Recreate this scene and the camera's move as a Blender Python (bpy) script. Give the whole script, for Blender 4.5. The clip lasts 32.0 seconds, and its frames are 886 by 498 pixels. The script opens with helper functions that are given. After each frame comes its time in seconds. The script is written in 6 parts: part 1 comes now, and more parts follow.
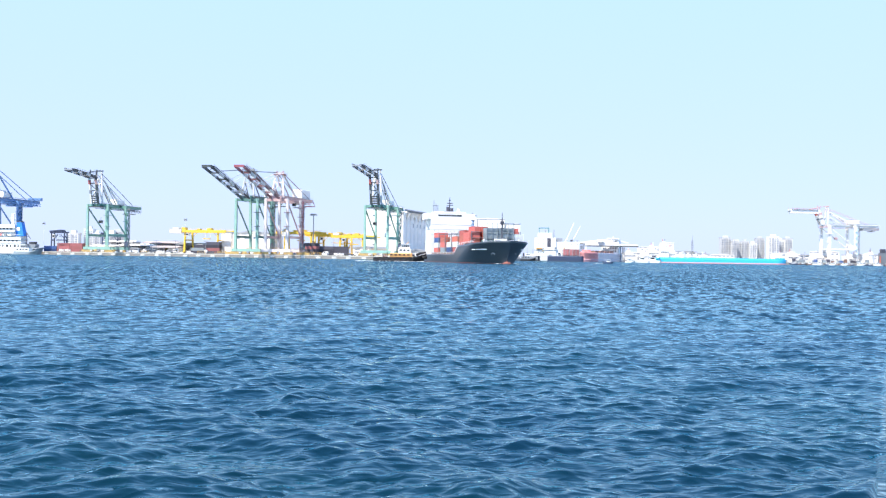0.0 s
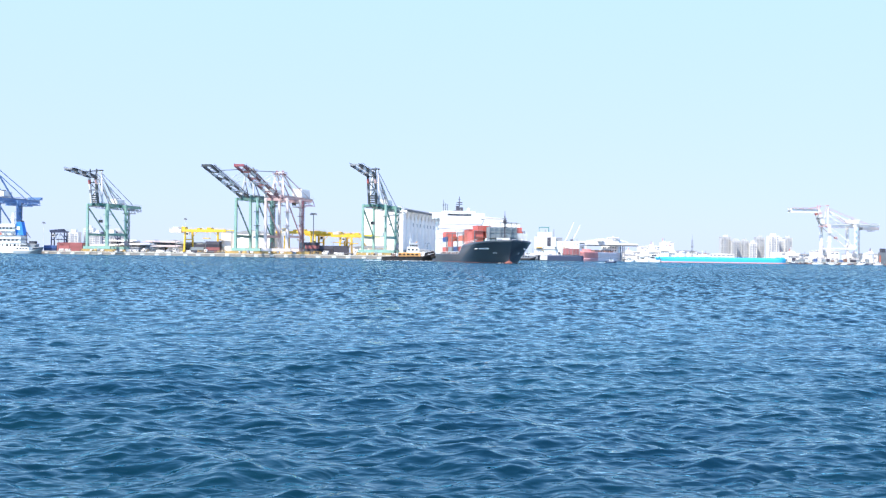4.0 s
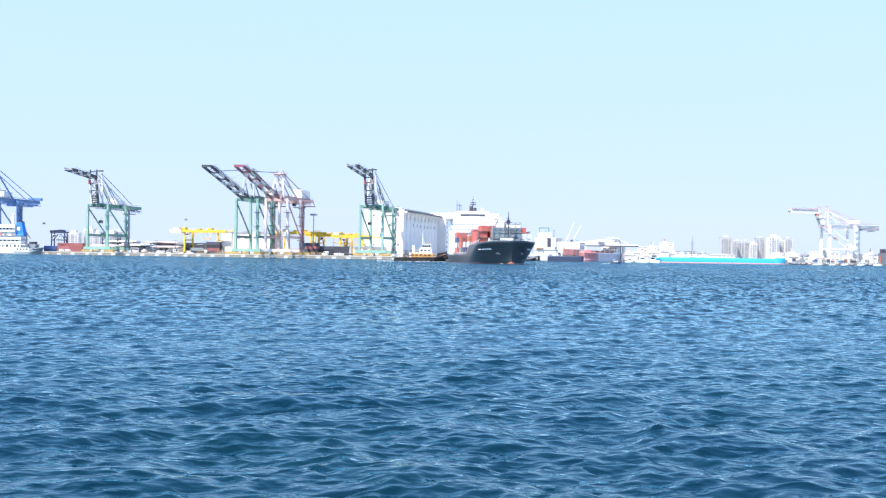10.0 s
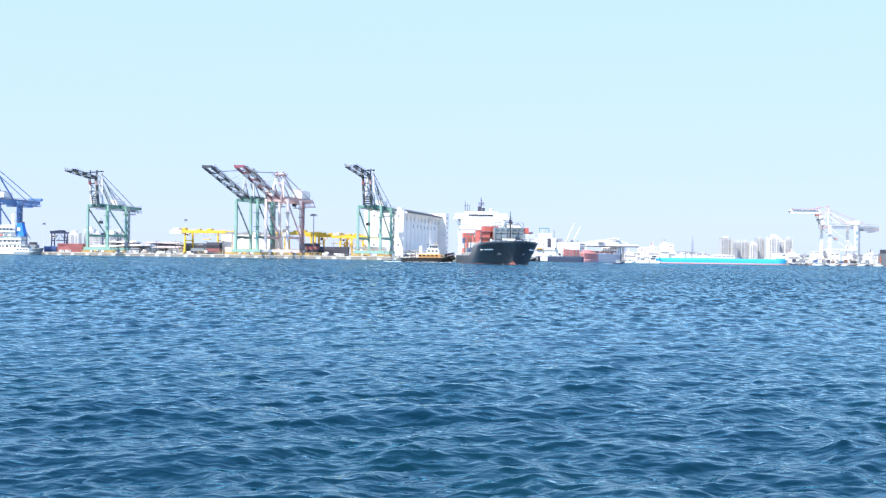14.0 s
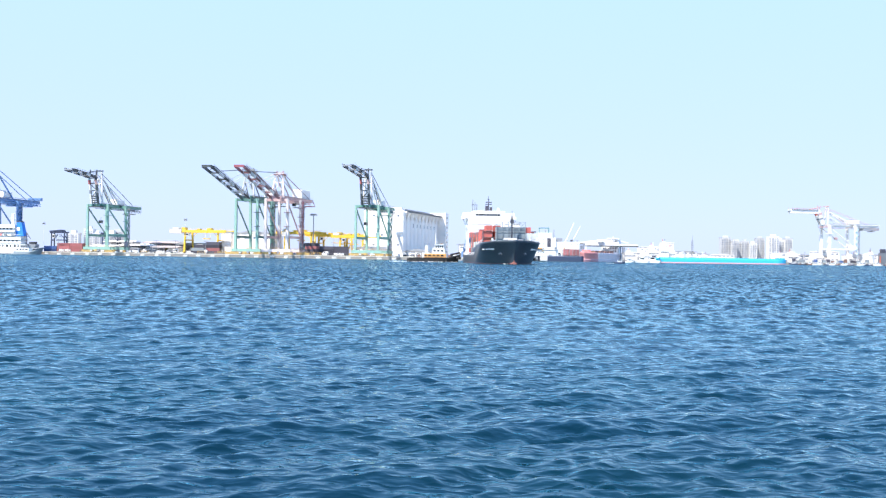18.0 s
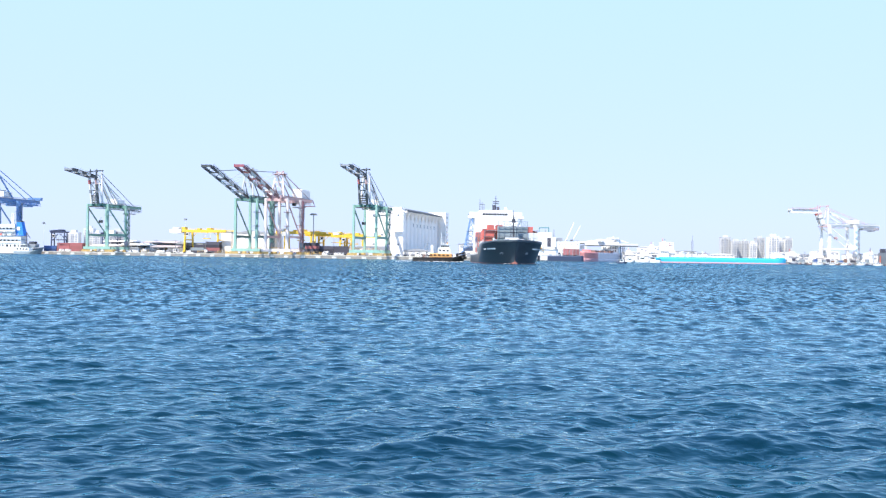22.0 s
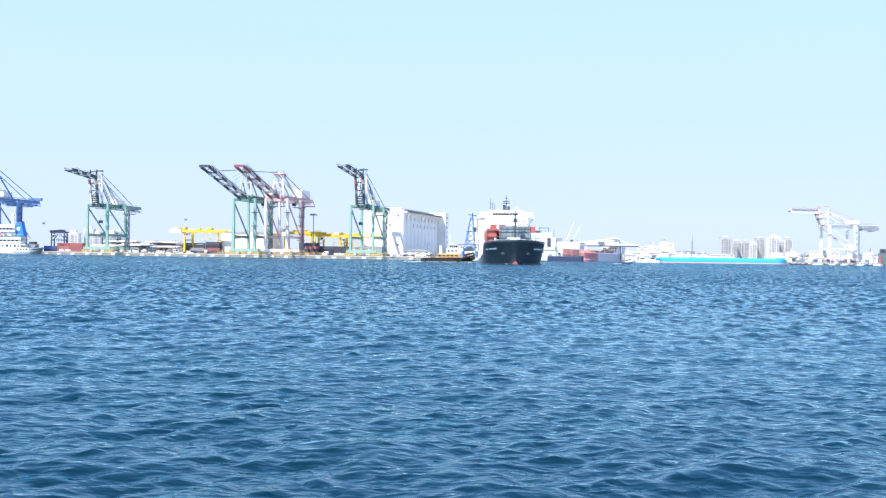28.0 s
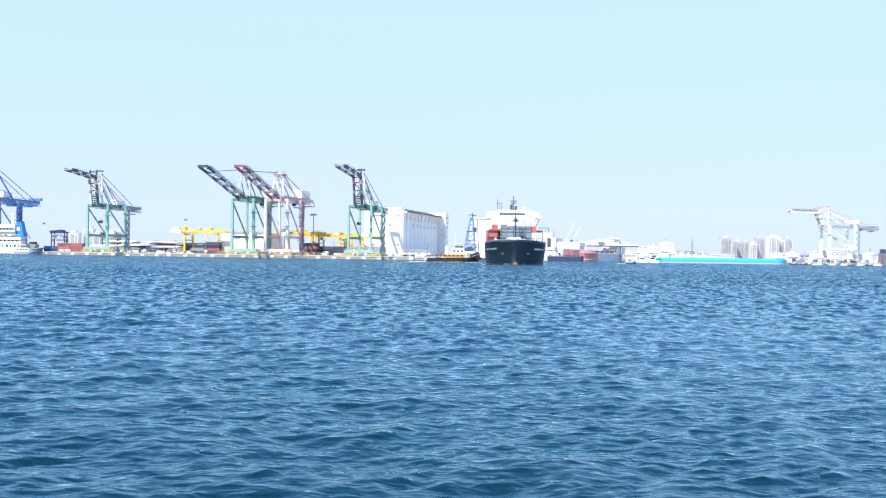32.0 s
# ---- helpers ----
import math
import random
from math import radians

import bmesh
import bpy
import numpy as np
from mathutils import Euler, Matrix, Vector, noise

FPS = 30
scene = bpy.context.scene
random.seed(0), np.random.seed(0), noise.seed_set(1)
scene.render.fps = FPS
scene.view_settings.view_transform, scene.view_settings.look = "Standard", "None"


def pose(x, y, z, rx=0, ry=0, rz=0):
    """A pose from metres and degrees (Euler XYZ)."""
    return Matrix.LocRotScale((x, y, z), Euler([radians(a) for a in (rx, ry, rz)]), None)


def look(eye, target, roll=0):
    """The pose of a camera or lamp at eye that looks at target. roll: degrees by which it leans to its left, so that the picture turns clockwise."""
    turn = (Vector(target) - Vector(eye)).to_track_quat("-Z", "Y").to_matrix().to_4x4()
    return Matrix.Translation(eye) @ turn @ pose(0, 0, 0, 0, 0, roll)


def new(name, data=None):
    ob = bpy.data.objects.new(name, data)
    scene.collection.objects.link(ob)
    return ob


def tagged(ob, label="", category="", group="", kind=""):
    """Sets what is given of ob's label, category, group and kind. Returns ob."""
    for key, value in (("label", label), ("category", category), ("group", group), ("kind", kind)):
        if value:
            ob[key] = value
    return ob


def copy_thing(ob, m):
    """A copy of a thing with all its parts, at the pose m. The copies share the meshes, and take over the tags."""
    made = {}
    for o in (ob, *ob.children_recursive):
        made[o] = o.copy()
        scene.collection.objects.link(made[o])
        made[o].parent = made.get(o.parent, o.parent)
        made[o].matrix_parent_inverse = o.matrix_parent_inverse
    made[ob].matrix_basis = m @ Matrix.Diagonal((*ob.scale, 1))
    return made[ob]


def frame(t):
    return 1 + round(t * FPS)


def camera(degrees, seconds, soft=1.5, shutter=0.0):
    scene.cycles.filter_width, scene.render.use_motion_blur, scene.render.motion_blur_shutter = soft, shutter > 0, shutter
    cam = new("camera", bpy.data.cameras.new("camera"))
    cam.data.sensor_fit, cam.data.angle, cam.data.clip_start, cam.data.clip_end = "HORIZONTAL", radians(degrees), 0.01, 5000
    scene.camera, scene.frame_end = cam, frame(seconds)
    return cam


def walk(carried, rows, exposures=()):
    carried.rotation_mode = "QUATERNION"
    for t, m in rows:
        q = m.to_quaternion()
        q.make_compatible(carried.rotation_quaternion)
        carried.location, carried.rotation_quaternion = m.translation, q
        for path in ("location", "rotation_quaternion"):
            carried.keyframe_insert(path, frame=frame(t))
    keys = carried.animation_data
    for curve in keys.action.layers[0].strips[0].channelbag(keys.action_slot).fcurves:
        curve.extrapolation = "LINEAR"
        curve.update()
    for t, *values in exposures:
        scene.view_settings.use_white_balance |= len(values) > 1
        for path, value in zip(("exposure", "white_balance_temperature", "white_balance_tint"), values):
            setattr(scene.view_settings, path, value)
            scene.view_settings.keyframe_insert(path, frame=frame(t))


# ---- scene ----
cam = camera(45, 32.0, soft=1.3)
# A camera held almost still, 2.6 m over the water: seconds, turn to the left and upwards in degrees
EYE_Z, TILT, ROLL = 2.6, 0.433, 0.82
STEADY = [
    (0, 0, 0), (1.5, 0, 0), (2, 0.005, 0), (2.5, 0, 0), (3, 0, 0), (3.5, -0.005, -0.041), (4.5, 0, -0.023),
    (5.5, 0.005, -0.005), (6, 0, -0.046), (6.5, 0.005, -0.026), (7, 0, -0.005), (7.5, 0.031, -0.005), (8, 0.005, 0),
    (8.5, 0.01, 0), (9, 0, 0), (9.5, 0.005, 0), (10, 0.005, -0.005), (10.5, 0, -0.036), (11, 0.005, -0.01), (11.5, 0, 0.005),
    (12, 0.021, 0.046), (12.5, 0.051, 0.046), (13, 0.015, 0.015), (13.5, 0, 0), (14, 0.01, 0.02), (14.5, 0, 0),
    (15.5, 0, -0.021), (16.5, 0, -0.041), (17, -0.005, -0.046), (17.5, 0.005, -0.036), (18, 0, 0), (18.5, 0, -0.01),
    (19, 0.046, 0), (19.5, 0, 0), (21.5, 0, 0), (22, 0, -0.016), (22.5, -0.005, -0.041), (23, -0.005, -0.046),
    (23.5, 0.005, 0), (24, 0, 0), (24.5, 0, 0.005), (25, 0.005, 0.026), (25.5, 0.005, 0.021), (26.5, -0.005, 0.008),
    (27.5, -0.015, -0.005), (28, 0, -0.005), (28.5, -0.005, -0.01), (29, 0, -0.016), (29.5, 0, -0.041), (30, 0, -0.046),
    (30.5, -0.005, -0.041), (31, 0, 0), (31.5, 0, 0.01), (32, 0, 0)]


def held(turn, up):
    m = pose(0, 0, EYE_Z, 90 + TILT + up, 0, turn)
    return m @ pose(0, 0, 0, 0, 0, ROLL)


walk(cam, [(t, held(a, b)) for t, a, b in STEADY], exposures=[(0, 0.75, 6500, 10), (32, 0.75, 6500, 10)])

# ---- daylight: a high hazy sun behind the camera and to its left ----
SUN = Vector((-0.392, -0.42, 0.819)).normalized()
HAZE = ((0.0, (0.29, 0.355, 0.535)), (1.0, (0.07, 0.22, 0.55)), (0.235, (0.262, 0.378, 0.64)), (0.36, (0.20, 0.365, 0.68)), (0.58, (0.12, 0.30, 0.65)))
world = bpy.data.worlds.new("sky")
scene.world = world
world.use_nodes = True
nt = world.node_tree
sky = nt.nodes.new("ShaderNodeTexSky")
sky.sky_type = 'NISHITA'
sky.sun_disc = False
sky.sun_elevation = math.asin(SUN.z)
sky.sun_rotation = math.atan2(SUN.x, SUN.y)
sky.air_density, sky.dust_density, sky.ozone_density = 1.2, 0.4, 3.0
# bright haze: nearly white low down, light blue higher up
tcw, sep, ramp_ = nt.nodes.new("ShaderNodeTexCoord"), nt.nodes.new("ShaderNodeSeparateXYZ"), nt.nodes.new("ShaderNodeValToRGB")
nt.links.new(tcw.outputs["Generated"], sep.inputs[0])
nt.links.new(sep.outputs["Z"], ramp_.inputs[0])
for k, (pos, col) in enumerate(HAZE):
    e = ramp_.color_ramp.elements[k] if k < 2 else ramp_.color_ramp.elements.new(pos)
    e.position, e.color = pos, (*col, 1)
gain = nt.nodes.new("ShaderNodeVectorMath")
gain.operation = 'SCALE'
gain.inputs["Scale"].default_value = 17.0
nt.links.new(ramp_.outputs[0], gain.inputs[0])
hz = nt.nodes.new("ShaderNodeMix")
hz.data_type = 'RGBA'
hz.inputs[0].default_value = 0.88
nt.links.new(sky.outputs["Color"], hz.inputs[6])
nt.links.new(gain.outputs[0], hz.inputs[7])
nt.links.new(hz.outputs[2], nt.nodes["Background"].inputs["Color"])
nt.nodes["Background"].inputs["Strength"].default_value = 0.087
sun = new("sun", bpy.data.lights.new("sun", 'SUN'))
sun.data.energy, sun.data.angle, sun.data.color = 5.0, radians(0.6), (1.0, 0.96, 0.9)
sun.matrix_world = look(SUN * 100, (0, 0, 0))


# ---- materials ----
def paint(name, color, rough=0.5, metal=0.0, wear=0.25, scale=0.4, bump=0.1, vary=0.0):
    """Painted or bare surface: broad stains, fine grain and a little relief."""
    m = bpy.data.materials.new(name)
    m.use_nodes = True
    n, l = m.node_tree.nodes, m.node_tree.links
    b = n["Principled BSDF"]
    b.inputs["Roughness"].default_value, b.inputs["Metallic"].default_value = rough, metal
    tc = n.new("ShaderNodeTexCoord")
    big, fine = n.new("ShaderNodeTexNoise"), n.new("ShaderNodeTexNoise")
    big.inputs["Scale"].default_value, big.inputs["Detail"].default_value = scale, 6
    fine.inputs["Scale"].default_value, fine.inputs["Detail"].default_value = scale * 9, 4
    for q in (big, fine):
        l.new(tc.outputs["Object"], q.inputs["Vector"])
    mix = n.new("ShaderNodeMath")
    mix.operation = 'MULTIPLY_ADD'
    mix.inputs[1].default_value = 0.35
    l.new(fine.outputs["Fac"], mix.inputs[0])
    l.new(big.outputs["Fac"], mix.inputs[2])
    ramp = n.new("ShaderNodeMapRange")
    ramp.inputs[1].default_value, ramp.inputs[2].default_value = 0.45, 0.95
    l.new(mix.outputs[0], ramp.inputs[0])
    dirty = n.new("ShaderNodeMix")
    dirty.data_type = 'RGBA'
    dirty.inputs[6].default_value = (*color, 1)
    dirty.inputs[7].default_value = (*[c * (1 - wear) + 0.3 * wear * d for c, d in zip(color, (0.30, 0.22, 0.15))], 1)
    l.new(ramp.outputs[0], dirty.inputs[0])
    out = dirty.outputs[2]
    if vary:
        info, hsv = n.new("ShaderNodeObjectInfo"), n.new("ShaderNodeHueSaturation")
        r = n.new("ShaderNodeMapRange")
        r.inputs[3].default_value, r.inputs[4].default_value = 1 - vary, 1 + vary
        l.new(info.outputs["Random"], r.inputs[0])
        l.new(r.outputs[0], hsv.inputs["Value"])
        l.new(out, hsv.inputs["Color"])
        out = hsv.outputs[0]
    l.new(out, b.inputs["Base Color"])
    if bump:
        bp = n.new("ShaderNodeBump")
        bp.inputs["Strength"].default_value, bp.inputs["Distance"].default_value = bump, 0.05
        l.new(fine.outputs["Fac"], bp.inputs["Height"])
        l.new(bp.outputs[0], b.inputs["Normal"])
    return m


M = {}
for nm, col, kw in (
        ("crane_green", (0.27, 0.45, 0.37), {}), ("crane_maroon", (0.24, 0.10, 0.10), {}), ("gantry_navy", (0.035, 0.05, 0.10), {}), ("box_maroon", (0.36, 0.12, 0.12), {"vary": 0.25}), ("crane_deepgreen", (0.10, 0.21, 0.18), {}), ("crane_midgreen", (0.15, 0.32, 0.26), {}), ("roof_pink", (0.62, 0.52, 0.50), {"rough": 0.8, "scale": 0.1}), ("facade_grey", (0.57, 0.57, 0.56), {"rough": 0.85, "scale": 0.1, "vary": 0.15}), ("crane_dark", (0.055, 0.065, 0.07), {}), ("crane_wine", (0.34, 0.09, 0.11), {}), ("crane_rose", (0.78, 0.66, 0.62), {}), ("crane_white", (0.80, 0.76, 0.72), {}),
        ("crane_red", (0.55, 0.14, 0.12), {}), ("crane_blue", (0.13, 0.26, 0.49), {}), ("crane_shade_cyan", (0.42, 0.64, 0.74), {}), ("crane_pink", (0.62, 0.40, 0.38), {}), ("crane_grey", (0.28, 0.29, 0.31), {}),
        ("crane_yellow", (0.80, 0.52, 0.05), {}), ("rail_ochre", (0.55, 0.36, 0.12), {}), ("white", (0.84, 0.81, 0.77), {"wear": 0.12}),
        ("white_wall", (0.90, 0.84, 0.77), {"wear": 0.12, "scale": 0.08, "rough": 0.8}), ("grey_wall", (0.45, 0.46, 0.48), {"scale": 0.08, "rough": 0.85}),
        ("concrete", (0.60, 0.54, 0.46), {"rough": 0.9, "scale": 0.15, "bump": 0.4}), ("quay_face", (0.33, 0.29, 0.25), {"rough": 0.9, "scale": 0.3, "bump": 0.5}),
        ("fender", (0.70, 0.67, 0.62), {"rough": 0.8}), ("rubber", (0.02, 0.02, 0.02), {"rough": 0.85}),
        ("hull_dark", (0.048, 0.066, 0.086), {"rough": 0.36, "wear": 0.2, "scale": 0.12}), ("boot_red", (0.15, 0.05, 0.045), {"wear": 0.45, "scale": 0.3}),
        ("bulb_orange", (0.36, 0.12, 0.09), {"wear": 0.5}), ("deck_brown", (0.20, 0.10, 0.07), {"rough": 0.8}), ("window_dark", (0.02, 0.025, 0.03), {"rough": 0.12, "wear": 0.0}),
        ("box_red", (0.58, 0.14, 0.11), {"vary": 0.25}), ("box_orange", (0.60, 0.16, 0.10), {"vary": 0.2}), ("box_grey", (0.26, 0.30, 0.32), {"vary": 0.15}),
        ("box_blue", (0.05, 0.11, 0.28), {"vary": 0.3}), ("box_white", (0.72, 0.72, 0.70), {}), ("box_dark", (0.05, 0.05, 0.07), {"vary": 0.4}),
        ("box_teal", (0.10, 0.28, 0.26), {}), ("tug_orange", (0.80, 0.40, 0.13), {}), ("tug_hull", (0.025, 0.025, 0.028), {"rough": 0.6}),
        ("funnel_blue", (0.02, 0.22, 0.70), {}), ("barge_blue", (0.05, 0.50, 0.74), {"wear": 0.15}), ("ship_red", (0.70, 0.27, 0.26), {}),
        # glass_haze: far window glass, with distance haze mixed into its colour
        ("ship_pink", (0.58, 0.30, 0.32), {}), ("glass_haze", (0.38, 0.39, 0.41), {"rough": 0.3}), ("ship_lilac", (0.74, 0.62, 0.62), {}), ("ship_navy", (0.03, 0.05, 0.10), {}), ("facade", (0.72, 0.71, 0.69), {"rough": 0.85, "scale": 0.1, "vary": 0.12}),
        ("glass_far", (0.20, 0.24, 0.28), {"rough": 0.2}), ("roof_grey", (0.32, 0.33, 0.34), {"rough": 0.8, "scale": 0.1}), ("asphalt", (0.36, 0.33, 0.29), {"rough": 0.9, "scale": 0.05}),
        ("steel", (0.20, 0.21, 0.22), {"metal": 0.3}), ("brown", (0.22, 0.12, 0.09), {"rough": 0.8})):
    M[nm] = paint(nm, col, **kw)


def sea_material():
    """Clear dark water; wind ripples with sharp crests roughen the waves of the mesh."""
    m = bpy.data.materials.new("harbour_water")
    m.use_nodes = True
    n, l = m.node_tree.nodes, m.node_tree.links
    b = n["Principled BSDF"]
    tc = n.new("ShaderNodeTexCoord")

    def math_(op, x, y, z=None):
        q = n.new("ShaderNodeMath")
        q.operation = op
        for k, v in enumerate((x, y, z)):
            if v is None:
                continue
            if isinstance(v, (int, float)):
                q.inputs[k].default_value = v
            else:
                l.new(v, q.inputs[k])
        return q.outputs[0]

    def noise(scale, detail, stretch, turn=0.0):
        mp, q = n.new("ShaderNodeMapping"), n.new("ShaderNodeTexNoise")
        mp.inputs["Scale"].default_value = stretch
        mp.inputs["Rotation"].default_value = (0, 0, radians(turn))
        q.inputs["Scale"].default_value, q.inputs["Detail"].default_value = scale, detail
        l.new(tc.outputs["Object"], mp.inputs["Vector"])
        l.new(mp.outputs[0], q.inputs["Vector"])
        return q.outputs["Fac"]

    # height of the ripples in metres: ridges where the noise crosses its middle
    height = 0.0
    for scale, amp, stretch, turn, sharp in RIPPLES:
        f = noise(scale, 1.0, stretch, turn)
        if sharp:
            f = math_('ABSOLUTE', math_('MULTIPLY_ADD', f, 2.0, -1.0), 0.0)
        height = math_('MULTIPLY_ADD', f, -amp, height)
    bp = n.new("ShaderNodeBump")
    bp.inputs["Strength"].default_value, bp.inputs["Distance"].default_value = 1.0, 1.0
    l.new(height, bp.inputs["Height"])
    total = bp.outputs[0]
    sep = n.new("ShaderNodeSeparateXYZ")
    l.new(tc.outputs["Object"], sep.inputs[0])

    def lean(slope):
        nonlocal total
        cb, ad = n.new("ShaderNodeCombineXYZ"), n.new("ShaderNodeVectorMath")
        ad.operation = 'ADD'
        l.new(slope, cb.inputs["Y"])
        l.new(total, ad.inputs[0])
        l.new(cb.outputs[0], ad.inputs[1])
        total = ad.outputs[0]

    def growing(y0, y1, v0, v1):
        fade = n.new("ShaderNodeMapRange")
        l.new(sep.outputs["Y"], fade.inputs[0])
        for k, v in enumerate((y0, y1, v0, v1)):
            fade.inputs[k + 1].default_value = v
        return fade.outputs[0]

    # bands of steeper and flatter water, drawn out in depth, grow with the distance
    for sc, st, k, y0, y1 in FAR_BANDS:
        lean(math_('MULTIPLY', math_('SUBTRACT', noise(sc, 3, st), 0.5), growing(y0, y1, 0.0, k)))
    # far off only the near sides of the waves are seen, so the mean slope leans this way
    lean(growing(*FAR_LEAN))
    nm_ = n.new("ShaderNodeVectorMath")
    nm_.operation = 'NORMALIZE'
    l.new(total, nm_.inputs[0])
    # the body of the water scatters, its surface mirrors the sky
    b.inputs["Specular IOR Level"].default_value = 0.0
    gl, fr, ms = n.new("ShaderNodeBsdfGlossy"), n.new("ShaderNodeFresnel"), n.new("ShaderNodeMixShader")
    gl.inputs["Color"].default_value, gl.inputs["Roughness"].default_value = (0.70, 0.98, 1.0, 1), 0.04
    fr.inputs["IOR"].default_value = 1.333
    for node in (b, gl, fr):
        l.new(nm_.outputs[0], node.inputs["Normal"])
    l.new(math_('MINIMUM', fr.outputs[0], 0.9), ms.inputs[0])
    l.new(b.outputs[0], ms.inputs[1])
    l.new(gl.outputs[0], ms.inputs[2])
    l.new(ms.outputs[0], n["Material Output"].inputs["Surface"])
    mix = n.new("ShaderNodeMix")
    mix.data_type = 'RGBA'
    mix.inputs[6].default_value, mix.inputs[7].default_value = (0.0010, 0.0080, 0.025, 1), (0.0016, 0.022, 0.024, 1)
    l.new(noise(0.12, 3, (1, 1, 1)), mix.inputs[0])
    l.new(mix.outputs[2], b.inputs["Base Color"])
    return m


# noise scale, height in metres, stretch, turn and crests of each size of ripple
RIPPLES = ((1.6, 0.040, (0.75, 1.1, 1), -20, True), (3.4, 0.022, (0.75, 1.1, 1), 8, True), (7.0, 0.014, (0.7, 1.2, 1), -14, False))
FAR_BANDS = ((2.4, (0.75, 0.48, 1), 1.5, 18, 55), (1.3, (0.75, 0.5, 1), 0.85, 40, 130), (0.7, (0.7, 0.4, 1), 0.35, 80, 240), (0.3, (0.7, 0.3, 1), 0.2, 240, 600))
FAR_LEAN = (12, 150, 0.0, -0.185)
M["water"] = sea_material()


# ---- mesh helpers ----
def part(name, bm, material, parent=None, label=""):
    """Links a bmesh as one mesh object under a thing or a part."""
    me = bpy.data.meshes.new(name)
    bm.to_mesh(me)
    bm.free()
    me.materials.append(M[material])
    ob = new(name, me)
    ob.parent = parent
    return tagged(ob, label)


def share(name, mesh, parent, m):
    """One more piece on a mesh that its like share."""
    ob = new(name, mesh)
    ob.parent, ob.matrix_basis = parent, m
    return ob


def thing(name, m, label, category, group=""):
    ob = new(name)
    ob.matrix_basis = m
    return tagged(ob, label, category, group)


def block(bm, x0, x1, y0, y1, z0, z1):
    v = [bm.verts.new(p) for p in ((x0, y0, z0), (x1, y0, z0), (x1, y1, z0), (x0, y1, z0), (x0, y0, z1), (x1, y0, z1), (x1, y1, z1), (x0, y1, z1))]
    for f in ((3, 2, 1, 0), (4, 5, 6, 7), (0, 1, 5, 4), (1, 2, 6, 5), (2, 3, 7, 6), (3, 0, 4, 7)):
        bm.faces.new([v[i] for i in f])
    return bm


def box(*a):
    return block(bmesh.new(), *a)


def beam(bm, p, q, w, h=None, w2=None):
    """A square bar from p to q; w2: its width at the far end."""
    p, q = Vector(p), Vector(q)
    h, d = h or w, (q - p).normalized()
    up = Vector((0, 0, 1)) if abs(d.z) < 0.95 else Vector((0, 1, 0))
    side = d.cross(up).normalized()
    up = side.cross(d)
    k = (w2 or w) / w
    v = []
    for c, f in ((p, 1), (q, k)):
        v += [bm.verts.new(c + side * (a * w / 2 * f) + up * (b * h / 2 * f)) for a, b in ((-1, -1), (1, -1), (1, 1), (-1, 1))]
    for f in ((3, 2, 1, 0), (4, 5, 6, 7), (0, 1, 5, 4), (1, 2, 6, 5), (2, 3, 7, 6), (3, 0, 4, 7)):
        bm.faces.new([v[i] for i in f])
    return bm


def bar(p, q, w, h=None, w2=None):
    return beam(bmesh.new(), p, q, w, h, w2)


def tube(bm, p, q, r, r2=None, n=10):
    p, q = Vector(p), Vector(q)
    d = (q - p)
    m = Matrix.Translation((p + q) / 2) @ d.to_track_quat("Z", "Y").to_matrix().to_4x4()
    bmesh.ops.create_cone(bm, cap_ends=True, segments=n, radius1=r, radius2=r if r2 is None else r2, depth=d.length, matrix=m)
    return bm


def truss(bm, p, q, w, h, n, t=0.35):
    """A lattice girder of box section from p to q."""
    p, q = Vector(p), Vector(q)
    d = (q - p).normalized()
    up = Vector((0, 0, 1)) if abs(d.z) < 0.95 else Vector((0, 1, 0))
    s = d.cross(up).normalized()
    up = s.cross(d)
    c = [s * (a * w / 2) + up * (b * h / 2) for a, b in ((-1, -1), (1, -1), (1, 1), (-1, 1))]
    for o in c:
        beam(bm, p + o, q + o, t * 1.5)
    for i in range(n):
        a, b = p.lerp(q, i / n), p.lerp(q, (i + 1) / n)
        for k in range(4):
            k2 = (k + 1) % 4
            beam(bm, a + c[k], b + c[k2] if i % 2 else b + c[k2], t)
            beam(bm, b + c[k], b + c[k2], t)
    return bm


